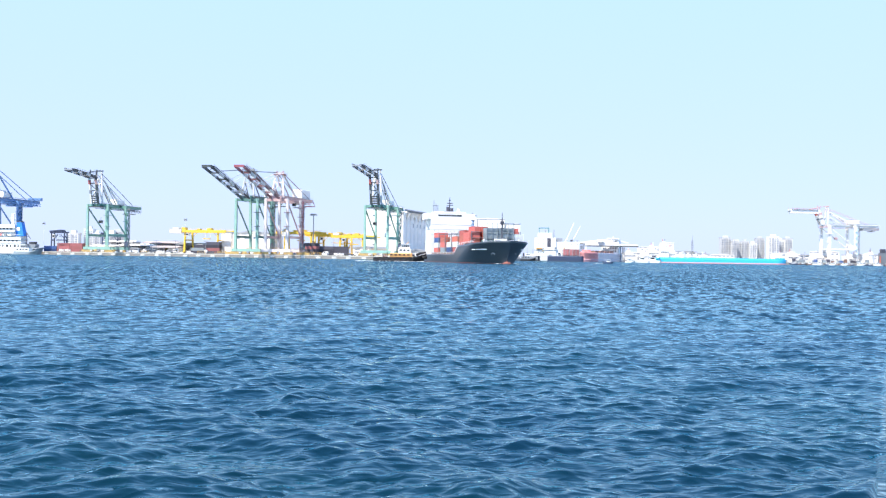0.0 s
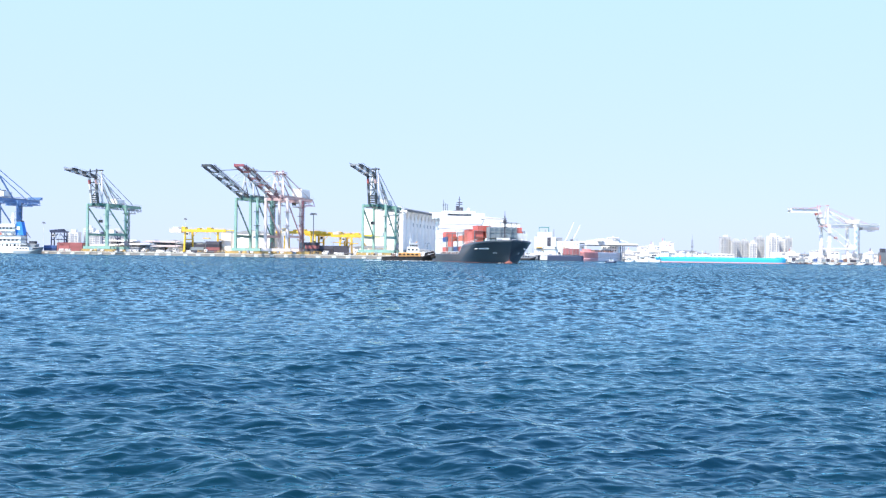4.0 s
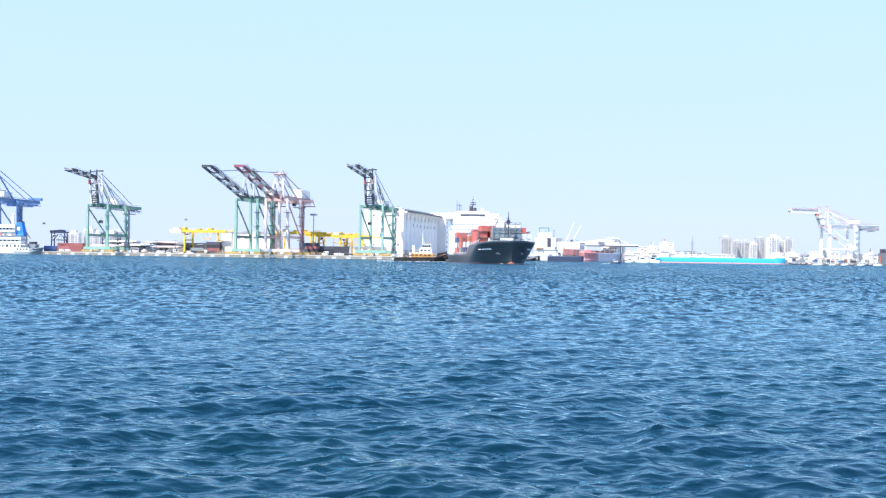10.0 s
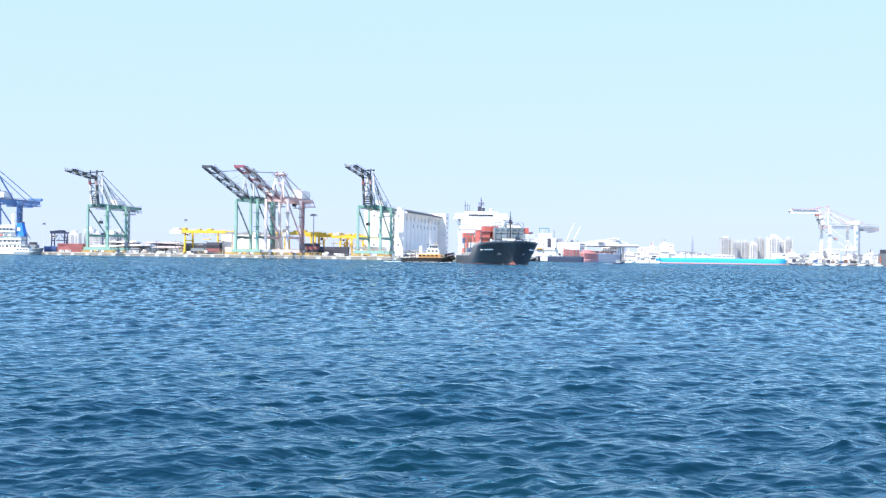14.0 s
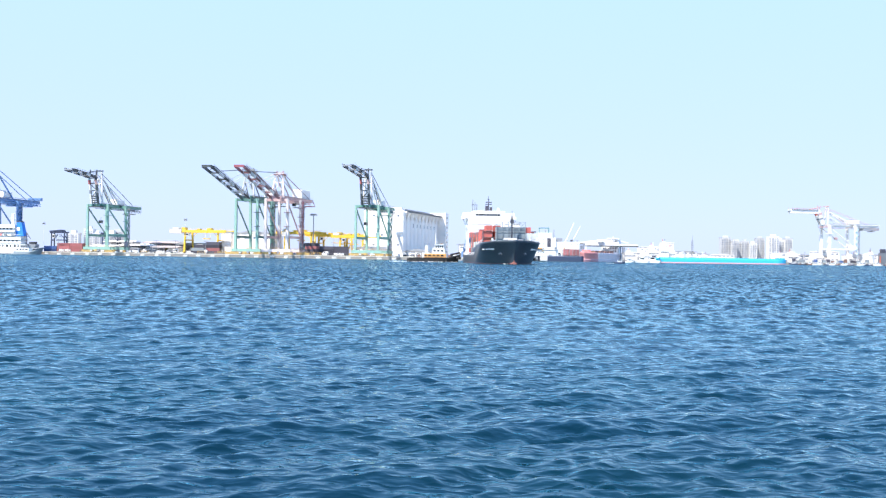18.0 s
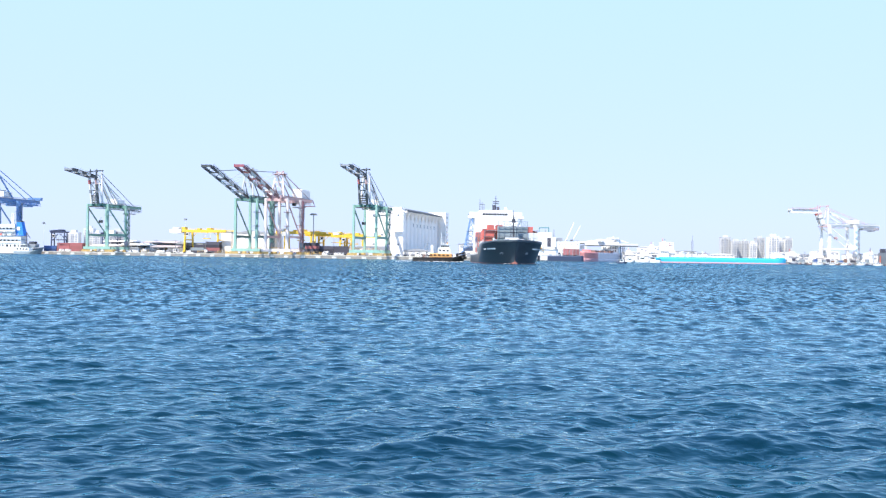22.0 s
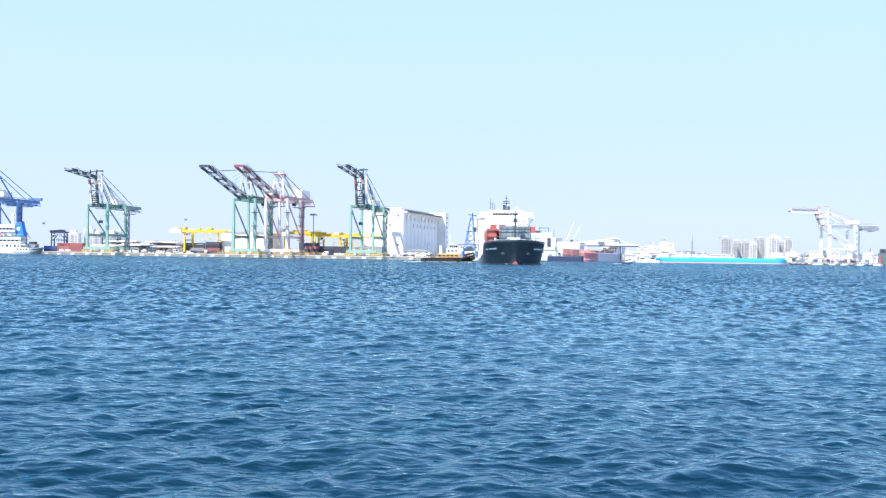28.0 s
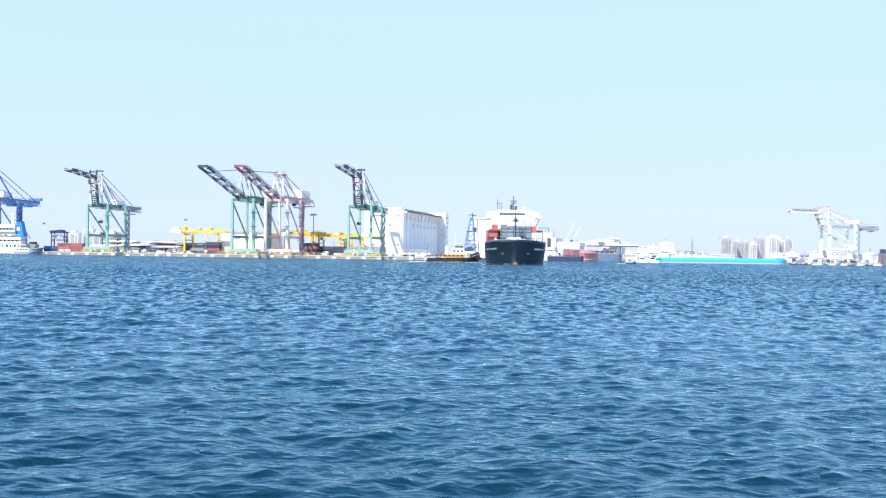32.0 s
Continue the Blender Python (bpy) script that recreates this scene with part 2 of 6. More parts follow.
# ---- the sea: two wave fields, each drifting as one rigid sheet ----
def sea_sheet(name, cols, fine, start, waves, seed, lift):
    """One fan of waves, its rows and columns closest together where it passes the eye."""
    rng = np.random.default_rng(seed)
    y = [-400.0]
    while y[-1] < 4900:
        v = y[-1]
        y.append(v + (20.0 if v < -60 else 1.5 if v < start else max(7.0, v - 9) * fine if v < 330 else (v - 9) * fine * (1 + (v - 330) / 60)))
    y = np.array(y)
    Y = np.repeat(y[:, None], cols, 1)
    half = 11 + 0.44 * np.abs(y)
    # the outermost columns open out into a wide calm skirt
    c = np.linspace(-1, 1, cols)
    skirt = np.sign(c) * np.maximum(0, np.abs(c) - 0.96) / 0.04
    X = half[:, None] * c[None, :] + (90 + 0.6 * np.abs(y))[:, None] * skirt[None, :]
    gap = np.maximum(np.gradient(y)[:, None], np.gradient(X, axis=1))
    Z, DX, DY = np.zeros_like(X), np.zeros_like(X), np.zeros_like(X)
    for count, lam0, lam1, steep, spread in waves:
        for _ in range(count):
            lam = math.exp(rng.uniform(math.log(lam0), math.log(lam1)))
            a = math.radians(rng.normal(292, spread))
            k = 2 * math.pi / lam
            amp = steep * lam / (2 * math.pi) * rng.uniform(0.6, 1.3)
            amp = amp * np.clip((lam / gap - 2.2) / 2.0, 0, 1)
            ph = k * (math.cos(a) * X + math.sin(a) * Y) + rng.uniform(0, 6.283)
            Z += amp * np.cos(ph)
            sn = np.sin(ph)
            DX -= 0.55 * amp * math.cos(a) * sn
            DY -= 0.55 * amp * math.sin(a) * sn
    # patches of stronger and weaker wind
    gust = 0.85 + 0.25 * np.sin(X * 0.11 + 1.7 * np.sin(Y * 0.05)) * np.sin(Y * 0.083 + 1.1)
    co = np.stack([X + DX * gust, Y + DY * gust, Z * gust + lift], -1).reshape(-1, 3).astype(np.float32)
    R, C = X.shape
    i = np.arange(R * C).reshape(R, C)
    q = np.stack([i[:-1, :-1], i[:-1, 1:], i[1:, 1:], i[1:, :-1]], -1).reshape(-1, 4)
    me = bpy.data.meshes.new(name)
    me.vertices.add(R * C)
    me.vertices.foreach_set("co", co.ravel())
    me.loops.add(q.size)
    me.loops.foreach_set("vertex_index", q.ravel().astype(np.int32))
    me.polygons.add(len(q))
    me.polygons.foreach_set("loop_start", np.arange(0, q.size, 4, dtype=np.int32))
    me.polygons.foreach_set("use_smooth", np.ones(len(q), bool))
    me.update(calc_edges=True)
    me.materials.append(M["water"])
    return tagged(new(name, me), "choppy dark blue harbour water under a bright sky", "water", kind="structure")


sea = sea_sheet("water", 520, 0.0043, 3, ((6, 2.6, 5.5, 0.037, 26), (20, 0.9, 2.6, 0.026, 34), (66, 0.2, 0.9, 0.034, 38)), 3, 0.0)
chop = sea_sheet("water", 470, 0.0056, -2, ((5, 2.2, 4.5, 0.037, 30), (18, 0.9, 2.2, 0.026, 38), (54, 0.22, 0.9, 0.034, 40)), 8, -0.05)

# ---- land and quays ----
ZQ = 2.4
TURN = -13.0
CT, ST = math.cos(radians(13)), math.sin(radians(13))


def quay(s, n):
    """A point of the container quay: s metres along its edge, n metres inland."""
    return -65.5 + s * CT + n * ST, 832.5 - s * ST + n * CT


def at_quay(s, n, z=ZQ, turn=0.0):
    x, y = quay(s, n)
    return pose(x, y, z, 0, 0, TURN + turn)


def prism(bm, pts, z0, z1):
    lo, hi = [bm.verts.new((x, y, z0)) for x, y in pts], [bm.verts.new((x, y, z1)) for x, y in pts]
    bm.faces.new(hi)
    for a in range(len(pts)):
        b = (a + 1) % len(pts)
        bm.faces.new((lo[a], lo[b], hi[b], hi[a]))
    return bm


shore = [quay(-900, 0), quay(96, 0), quay(96, 440), (345, 1290), (345, 1090), (2600, 1090), (2600, 4850), (-3200, 4850)]
ground = part("ground", prism(bmesh.new(), shore, -3, ZQ), "asphalt")
tagged(ground, "flat grey paved port land along the water", "ground", kind="structure")

edge = thing("quay_edge", at_quay(0, 0, 0), "weathered concrete quay wall with pale fenders", "quay")
tagged(edge, kind="structure")
part("wall", box(-430, 96, -0.6, 0.004, -2, ZQ - 0.5), "quay_face", edge)
part("coping", box(-430, 96, -0.9, 1.6, ZQ - 0.5, ZQ + 0.25), "concrete", edge, "pale concrete coping")
fb = bmesh.new()
block(fb, -1.8, 1.8, -1.7, -0.9, 0.0, 1.5)
bmesh.ops.bevel(fb, geom=fb.edges[:], offset=0.25, segments=1, affect='EDGES')
f0 = part("fender", fb, "fender", edge, "pale fender panel")
f0.matrix_basis = pose(-424, 0, 0)
for i in range(1, 42):
    share("fender", f0.data, edge, pose(-424 + i * 12.6 + random.uniform(-1.2, 1.2), 0, random.uniform(-0.2, 0.2)))
bb = bmesh.new()
tube(bb, (0, 0, 0), (0, 0, 0.6), 0.3, 0.24, 8)
tube(bb, (0, 0, 0.6), (0, 0, 0.85), 0.45, 0.45, 8)
b0 = part("bollard", bb, "steel", edge)
b0.matrix_basis = pose(-420, 0.9, ZQ + 0.25)
for i in range(1, 26):
    share("bollard", b0.data, edge, pose(-420 + i * 20, 0.9, ZQ + 0.25))
for n in (3, 33):
    rb = box(-430, 94, n - 0.25, n + 0.25, ZQ, ZQ + 0.12)
    part("crane_rail", rb, "steel", edge)
edge2 = thing("quay_edge", pose(0, 1090, 0), "low concrete quay across the basin", "quay")
tagged(edge2, kind="structure")
part("wall", box(345, 900, -0.5, 0.004, -2, ZQ - 0.4), "quay_face", edge2)
part("coping", box(345, 900, -0.8, 1.2, ZQ - 0.4, ZQ + 0.2), "concrete", edge2)


# ---- ship-to-shore cranes ----
def crane_frame(c, gauge, base, top, legs, beams, w=1.8, portal=14.3, stair=None):
    """Bogies, sill beams, legs, portal beams and braces; local y points inland."""
    hx, hy = base / 2, gauge / 2
    for sy in (-hy, hy):
        for sx in (-hx, hx):
            lean = 1.2 if sy > 0 else 0.0
            part("leg", bar((sx, sy, 2.4), (sx, sy - lean, top), w, w, w * 0.85), legs, c)
            bg = bmesh.new()
            for k in (-4.0, -1.3, 1.3, 4.0):
                block(bg, sx + k - 1.3, sx + k + 1.3, sy - 0.55, sy + 0.55, 0.55, 1.5)
                for j in (-0.8, 0.8):
                    tube(bg, (sx + k + j, sy - 0.3, 0.45), (sx + k + j, sy + 0.3, 0.45), 0.42, n=8)
            block(bg, sx - 4.6, sx + 4.6, sy - 0.5, sy + 0.5, 1.5, 2.3)
            part("bogie", bg, "rail_ochre", c, "ochre wheel bogie")
        part("sill_beam", bar((-hx - 3.2, sy, 3.5), (hx + 3.2, sy, 3.5), 1.7, 2.2), legs, c)
        part("cross_beam", bar((-hx, sy * 0.97, top - 1.2), (hx, sy * 0.97, top - 1.2), 1.6, 2.2), beams, c)
        gd = bmesh.new()
        for k in range(15):
            x = -hx - 3.0 + k * (base + 6.0) / 14
            beam(gd, (x, sy - 0.9, 4.6), (x, sy - 0.9, 5.7), 0.12)
        beam(gd, (-hx - 3.0, sy - 0.9, 5.7), (hx + 3.0, sy - 0.9, 5.7), 0.12)
        part("sill_rail", gd, "rail_ochre", c, "ochre guard rail on the sill beam")
        for k, x in enumerate((-hx + 3.5, -2.2, 1.4, hx - 5.0)):
            part("cabinet", box(x, x + 1.5 + (k % 2), sy - 1.5, sy - 0.9, 0.9, 2.0 + 0.5 * (k % 3)), ("white", "rail_ochre", "crane_grey", "white")[k], c)
        for sx in (-hx - 5.0, hx + 5.0):
            part("buffer", tube(bmesh.new(), (sx - 0.5, sy, 1.2), (sx + 0.5, sy, 1.2), 0.45, 0.45, 8), "rubber", c)
    for sx in (-hx, hx):
        part("portal_beam", bar((sx, -hy, portal), (sx, hy, portal), 1.4, 1.9), beams, c)
        part("brace", bar((sx, -hy + 0.5, top - 3), (sx, hy - 1.0, portal + 1), 0.85), beams, c)
    st = bmesh.new()
    k = 0
    z = 4.0
    while z < top - 4:
        a, b = (hy - 1.6, hy + 1.6) if k % 2 else (hy + 1.6, hy - 1.6)
        beam(st, (hx + 1.6, a, z), (hx + 1.6, b, z + 3.2), 0.7, 0.3)
        block(st, hx + 0.9, hx + 2.4, b - 0.8, b + 0.8, z + 3.1, z + 3.3)
        z, k = z + 3.2, k + 1
    part("stair_tower", st, stair or beams, c, "zigzag steel access stairs")
    part("ladder_cage", truss(bmesh.new(), (hx + 1.6, hy + 1.8, 3), (hx + 1.6, hy + 1.8, top - 2), 1.1, 1.1, 12, 0.14), "crane_grey", c)


def house(c, y0, y1, z, white, k=1.0):
    hb = box(-4.2, 4.2, y0, y1, z, z + 5.2 * k)
    bmesh.ops.bevel(hb, geom=hb.edges[:], offset=0.3, segments=1, affect='EDGES')
    h = part("machinery_house", hb, white, c, "white machinery house")
    part("roof_vent", box(-2, 2, y0 + 2, y0 + 5, z + 5.2 * k, z + 5.2 * k + 1.0), "crane_grey", h)
    part("door", box(-4.26, -4.18, y0 + 1, y0 + 2, z + 0.3, z + 2.3), "crane_grey", h)
    for j in range(3):
        part("louvre", box(-4.26, -4.18, y0 + 3.2 + j * 2.4, y0 + 4.6 + j * 2.4, z + 2.2, z + 3.4), "crane_dark", h)


def walkway(bm, p, q, side):
    """A grating with posts and a rail along a girder."""
    p, q = Vector(p), Vector(q)
    o = Vector((side, 0, 0))
    beam(bm, p + o, q + o, 0.9, 0.12)
    beam(bm, p + o * 1.3 + Vector((0, 0, 1.1)), q + o * 1.3 + Vector((0, 0, 1.1)), 0.1)
    n = int((q - p).length / 4)
    for i in range(n + 1):
        a = p.lerp(q, i / n) + o * 1.3
        beam(bm, a, a + Vector((0, 0, 1.1)), 0.09)


def folded_crane(m, label, legs, beams, masts, tilt=6.0, outer=35.0, tip_paint="crane_dark", jz=61.5, w=1.8, deep=2.0, back=49.0, inner=None, rig="crane_dark", stair=None):
    """A low-profile crane: the inner boom stands upright, the outer boom is folded forward. jz: height of the fold."""
    c = thing("container_crane", m, label, "crane", "container cranes")
    crane_frame(c, 30, 18.4, 40, legs, beams, w, stair=stair)
    top = jz + 6.5
    fold = lambda k: Vector((0, -19.5 - 4.5 * k, 40 + (jz - 40) * k))
    J = Vector((0, -23, jz))
    T = Vector((0, -24 - outer * math.cos(radians(tilt)), jz + outer * math.sin(radians(tilt))))
    for x in (-3.0, 3.0):
        o = Vector((x, 0, 0))
        part("trolley_girder", bar((x, -19, 39.2), (x, back, 39.2), 1.3, 2.3), beams, c)
        g = bmesh.new()
        walkway(g, (x, -18, 40.4), (x, back - 1, 40.4), 1.5 if x > 0 else -1.5)
        part("walkway", g, "crane_grey", c)
        ib = part("inner_boom", bar(fold(0) + o, fold(1) + o, 0.75 * deep, 0.85 * deep), "crane_dark" if tip_paint == "crane_dark" and x > 0 else inner or masts, c, "upright inner boom girder")
        part("band", bar(fold(0.40) + o, fold(0.52) + o, 0.78 * deep, 0.88 * deep), "crane_grey", ib)
        part("band", bar(fold(0.74) + o, fold(0.9) + o, 0.78 * deep, 0.88 * deep), "crane_pink" if x > 0 else "crane_red", ib)
        part("mid_stay", bar((x * 0.8, -13, top - 5), (x, 8, 41), 0.4), rig, c)
        lat = bmesh.new()
        for i in range(int((back + 14) / 4)):
            y = -14 + i * 4
            beam(lat, (x, y, 38.1), (x, y + 2, 36.6), 0.22)
            beam(lat, (x, y + 2, 36.6), (x, y + 4, 38.1), 0.22)
        beam(lat, (x, -14, 36.5), (x, back - 2, 36.5), 0.3)
        part("girder_lattice", lat, beams if x > 0 else rig, c, "lattice rail under the girder")
        ob = part("outer_boom", bar(J + o, T + o, 1.4, deep), tip_paint, c, "folded outer boom girder")
        g = bmesh.new()
        walkway(g, J.lerp(T, 0.08) + o + Vector((0, 0, deep / 2)), J.lerp(T, 0.97) + o + Vector((0, 0, deep / 2)), 1.3 if x > 0 else -1.3)
        part("boom_walkway", g, "crane_grey" if tip_paint == "crane_dark" else "crane_red", ob)
        for k in (0.28, 0.62):
            part("band", bar(J.lerp(T, k) + o, J.lerp(T, k + 0.16) + o, 1.48, deep + 0.06), "crane_white", ob, "white band")
        part("pylon_mast", bar((x * 1.3, -14.6, 40), (x * 0.7, -13, top), 1.1, 1.2, 0.7), masts, c)
        part("pylon_back_leg", bar((x * 1.3, 13.0, 41), (x * 0.8, -11.5, top - 7), 1.0, 1.1), masts, c)
        part("pylon_strut", bar((x * 1.2, 0, 41), (x * 0.9, -13, top - 11), 0.7), masts, c)
        part("backstay", bar((x * 0.8, -13, top - 3), (x, back - 12, 41), 0.34), rig, c)
        part("boom_stay", bar((x * 0.7, -13, top), (x * 0.95, -23.5, jz + 4.5), 0.4), rig, c)
        part("boom_stay", bar((x * 0.95, -23.5, jz + 4.5), J.lerp(T, 0.5) + o + Vector((0, 0, 1)), 0.4), rig, c)
        part("king_post", bar((x * 0.95, -23.5, jz), (x * 0.95, -22.5, jz + 6.5), 0.8), rig, c)
        part("inner_stay", bar((x * 0.7, -13, top - 1), fold(0.5) + o, 0.3), rig, c)
    for k in (0.22, 0.5, 0.78, 0.97):
        part("boom_cross_beam", bar(fold(k) - Vector((3.0, 0, 0)), fold(k) + Vector((3.0, 0, 0)), 0.8), rig, c)
    for k, k2, sd in ((0.22, 0.5, 1), (0.5, 0.78, -1)):
        part("boom_diagonal", bar(fold(k) - Vector((3.0 * sd, 0, 0)), fold(k2) + Vector((3.0 * sd, 0, 0)), 0.5), rig, c)
    for k in (0.3, 0.65, 1.0):
        part("tip_cross_beam", bar(J.lerp(T, k) - Vector((3.4, 0, 0)), J.lerp(T, k) + Vector((3.4, 0, 0)), 0.9, 1.2), "crane_grey", c)
    for k in (0.05, 0.13, 0.21, 0.29):
        part("hinge_beam", bar(fold(k) - Vector((3.0, 0, 0)), fold(k) + Vector((3.0, 0, 0)), 1.1, 1.1), rig, c)
    part("pylon_cap", bar((-3.2, -13, top - 0.4), (3.2, -13, top - 0.4), 1.0), rig, c)
    part("pylon_tie", bar((-3.4, -13, top - 11), (3.4, -13, top - 11), 0.8), masts, c)
    part("girder_end_beam", bar((-4.2, back, 39.2), (4.2, back, 39.2), 1.2, 2.2), beams, c)
    part("hinge_platform", box(-5.5, 5.5, -20.5, -15.5, 37.2, 38.0), rig, c)
    house(c, 10, 21, 40.6, "crane_white", 0.85)
    for y, z, w in ((-15, 30.5, 6.5), (15, 26.5, 5.0), (15, 33.0, 5.0), (-15, 21.5, 5.0)):
        part("leg_platform", box(7.2, 7.2 + w * 0.7, y - w / 2, y + w / 2, z, z + 0.35), beams, c)
    part("cross_girder_platform", box(-10.4, 10.4, 13.0, 18.2, 15.4, 15.8), beams, c)
    part("electrical_house", box(-7.5, -1.5, 13.8, 17.4, 15.8, 19.0), "crane_white", c, "small white electrical house")
    part("cable_reel", tube(bmesh.new(), (10.6, 12.0, 7.5), (11.4, 12.0, 7.5), 2.6, 2.6, 14), "crane_grey", c, "round cable reel")
    tr = box(-4, 4, 33, 39, 36.2, 38.0)
    for x in (-3.5, 3.5):
        beam(tr, (x, 34, 36.2), (x, 34, 34), 0.3)
        beam(tr, (x, 38, 36.2), (x, 38, 34), 0.3)
    block(tr, -5.6, 5.6, 34.6, 37.4, 33.2, 34)
    part("trolley", tr, "crane_grey", c)
    cab = box(-6.8, -4.5, -2, 1, 24.6, 27.0)
    beam(cab, (-5.6, -0.5, 27), (-5.6, -0.5, 29.5), 0.25)
    cb = part("operator_cab", cab, rig, c)
    part("cab_window", box(-6.6, -4.7, -2.05, -1.98, 25.2, 26.6), "window_dark", cb)
    fest = bmesh.new()
    for i in range(int((back - 33) / 2)):
        y = 33 + i * 2
        beam(fest, (4.6, y, 37.6), (4.6, y + 1, 35.2 - (i % 3) * 0.4), 0.16)
        beam(fest, (4.6, y + 1, 35.2 - (i % 3) * 0.4), (4.6, y + 2, 37.6), 0.16)
    part("cable_festoon", fest, rig, c)
    return c


def luffed_crane(m, label, legs, beams, boom, tip, masts, stair, hd=68.0):
    """A crane with its straight twin-girder boom raised."""
    c = thing("container_crane", m, label, "crane", "container cranes")
    crane_frame(c, 30, 18.4, 45, legs, beams, 2.1)
    H, T = Vector((0, -18.5, 45)), Vector((0, -88.8, 64.5))
    for x in (-4.4, 4.4):
        o = Vector((x * 0.73, 0, 0))
        part("trolley_girder", bar((x, -18, 46), (x, 54, 46), 1.3, 2.3), beams, c)
        g = bmesh.new()
        walkway(g, (x, -17, 47.2), (x, 53, 47.2), 1.5 if x > 0 else -1.5)
        part("walkway", g, "crane_grey", c)
        bo = part("boom_girder", bar(H + o, T + o, 1.1, 1.7), boom, c, "raised boom girder")
        for k in (0.16, 0.42, 0.68):
            part("band", bar(H.lerp(T, k) + o, H.lerp(T, k + 0.13) + o, 1.18, 1.78), "crane_white", bo, "white band")
        part("tip_section", bar(H.lerp(T, 0.88) + o, T + o, 1.22, 1.84), tip, bo)
        w = bmesh.new()
        walkway(w, H.lerp(T, 0.04) + o + Vector((0, 0, 1.1)), H.lerp(T, 0.97) + o + Vector((0, 0, 1.1)), 1.3 if x > 0 else -1.3)
        part("boom_walkway", w, boom, bo)
        part("pylon_mast", bar((x * 1.25, -14.4, 46), (x * 0.6, -9.5, hd), 1.2, 1.3, 0.8), masts, c)
        part("pylon_back_leg", bar((x * 1.25, 13.5, 47), (x * 0.6, -8, hd - 1), 1.0, 1.1), masts, c)
        part("backstay", bar((x * 0.6, -8.5, hd), (x, 46, 48), 0.42), boom, c)
        part("boom_stay", bar((x * 0.6, -9.5, hd + 0.5), H.lerp(T, 0.45) + o + Vector((0, 0, 1.2)), 0.3), masts, c)
        part("outer_stay", bar((x * 0.6, -9.5, hd + 0.5), H.lerp(T, 0.8) + o + Vector((0, 0, 1.2)), 0.24), "crane_dark", c)
        part("pylon_strut", bar((x * 1.1, -1, 47), (x * 0.85, -10.6, hd - 9), 0.6), boom, c)
        part("boom_strut", bar(H.lerp(T, 0.45) + o, H.lerp(T, 0.30) + o * 0.8 + Vector((0, 5, 6)), 0.4), masts, c)
    for k in (0.2, 0.4, 0.6, 0.8):
        part("boom_cross_beam", bar(H.lerp(T, k) - Vector((3.2, 0, 0)), H.lerp(T, k) + Vector((3.2, 0, 0)), 0.7, 1.0), boom, c)
    for i in range(10):
        sd = 3.2 if i % 2 else -3.2
        part("boom_lattice", bar(H.lerp(T, 0.03 + i * 0.092) - Vector((sd, 0, 0)), H.lerp(T, 0.122 + i * 0.092) + Vector((sd, 0, 0)), 0.34), boom, c)
    part("tip_beam", bar(T - Vector((3.9, 0, 0)), T + Vector((3.9, 0, 0)), 1.3, 1.8), tip, c)
    part("pylon_head", bar((-3.6, -9, hd + 0.3), (3.6, -9, hd + 0.3), 1.5, 1.2), masts, c)
    part("pylon_tie", bar((-4.4, -11.5, 58), (4.4, -11.5, 58), 0.8), masts, c)
    for sd in (-1, 1):
        part("pylon_brace", bar((5 * sd, -13.4, 50), (-4.0 * sd, -11.0, 60), 0.4), masts, c)
    for x in (-2.6, 2.6):
        part("sheave", tube(bmesh.new(), (x - 0.3, -9, hd + 0.9), (x + 0.3, -9, hd + 0.9), 0.9), tip, c)
    hp = box(-5.0, 5.0, -12.4, -6.0, hd - 1.4, hd - 0.9)
    for x in (-5.0, 5.0):
        beam(hp, (x, -12.4, hd + 0.2), (x, -6.0, hd + 0.2), 0.16)
        for y in (-12.4, -9.2, -6.0):
            beam(hp, (x, y, hd - 0.9), (x, y, hd + 0.2), 0.14)
    part("head_platform", hp, boom, c, "railed platform at the pylon head")
    for x in (-4.4, 4.4):
        lat = bmesh.new()
        for i in range(17):
            y = -17 + i * 4
            beam(lat, (x, y, 44.8), (x, y + 2, 43.0), 0.24)
            beam(lat, (x, y + 2, 43.0), (x, y + 4, 44.8), 0.24)
        beam(lat, (x, -17, 42.9), (x, 51, 42.9), 0.34)
        part("girder_lattice", lat, beams, c, "lattice rail under the girder")
    for y, z, w in ((-15, 33.5, 6.0), (15, 24.0, 5.0), (15, 31.0, 5.0), (15, 38.0, 5.0), (-15, 22.5, 5.0)):
        part("leg_platform", box(7.2, 7.2 + w * 0.7, y - w / 2, y + w / 2, z, z + 0.35), boom, c)
    part("electrical_house", box(-7.0, -1.5, 13.8, 17.4, 15.6, 19.0), "crane_white", c, "small white electrical house")
    part("cable_reel", tube(bmesh.new(), (10.6, 12.0, 7.5), (11.4, 12.0, 7.5), 2.6, 2.6, 14), "crane_grey", c, "round cable reel")
    part("back_platform", box(-6.2, 6.2, 50, 57.5, 41.6, 42.1), tip, c)
    for x in (-5.8, 5.8):
        part("platform_hanger", bar((x, 56.8, 42), (x, 53.5, 46), 0.4), tip, c)
    part("girder_end_beam", bar((-5, 54, 46), (5, 54, 46), 1.2, 2.2), tip, c)
    house(c, 30, 50, 47.4, "crane_white", 1.45)
    tr = box(-4.5, 4.5, 32, 39, 42.6, 44.6)
    block(tr, -5.6, 5.6, 34, 36.6, 39.6, 40.4)
    for x in (-3.5, 3.5):
        beam(tr, (x, 35, 40), (x, 35, 43), 0.3)
    part("trolley", tr, "crane_grey", c)
    cb = part("operator_cab", box(-4, -1.4, 29, 32, 41.0, 43.6), "crane_dark", c)
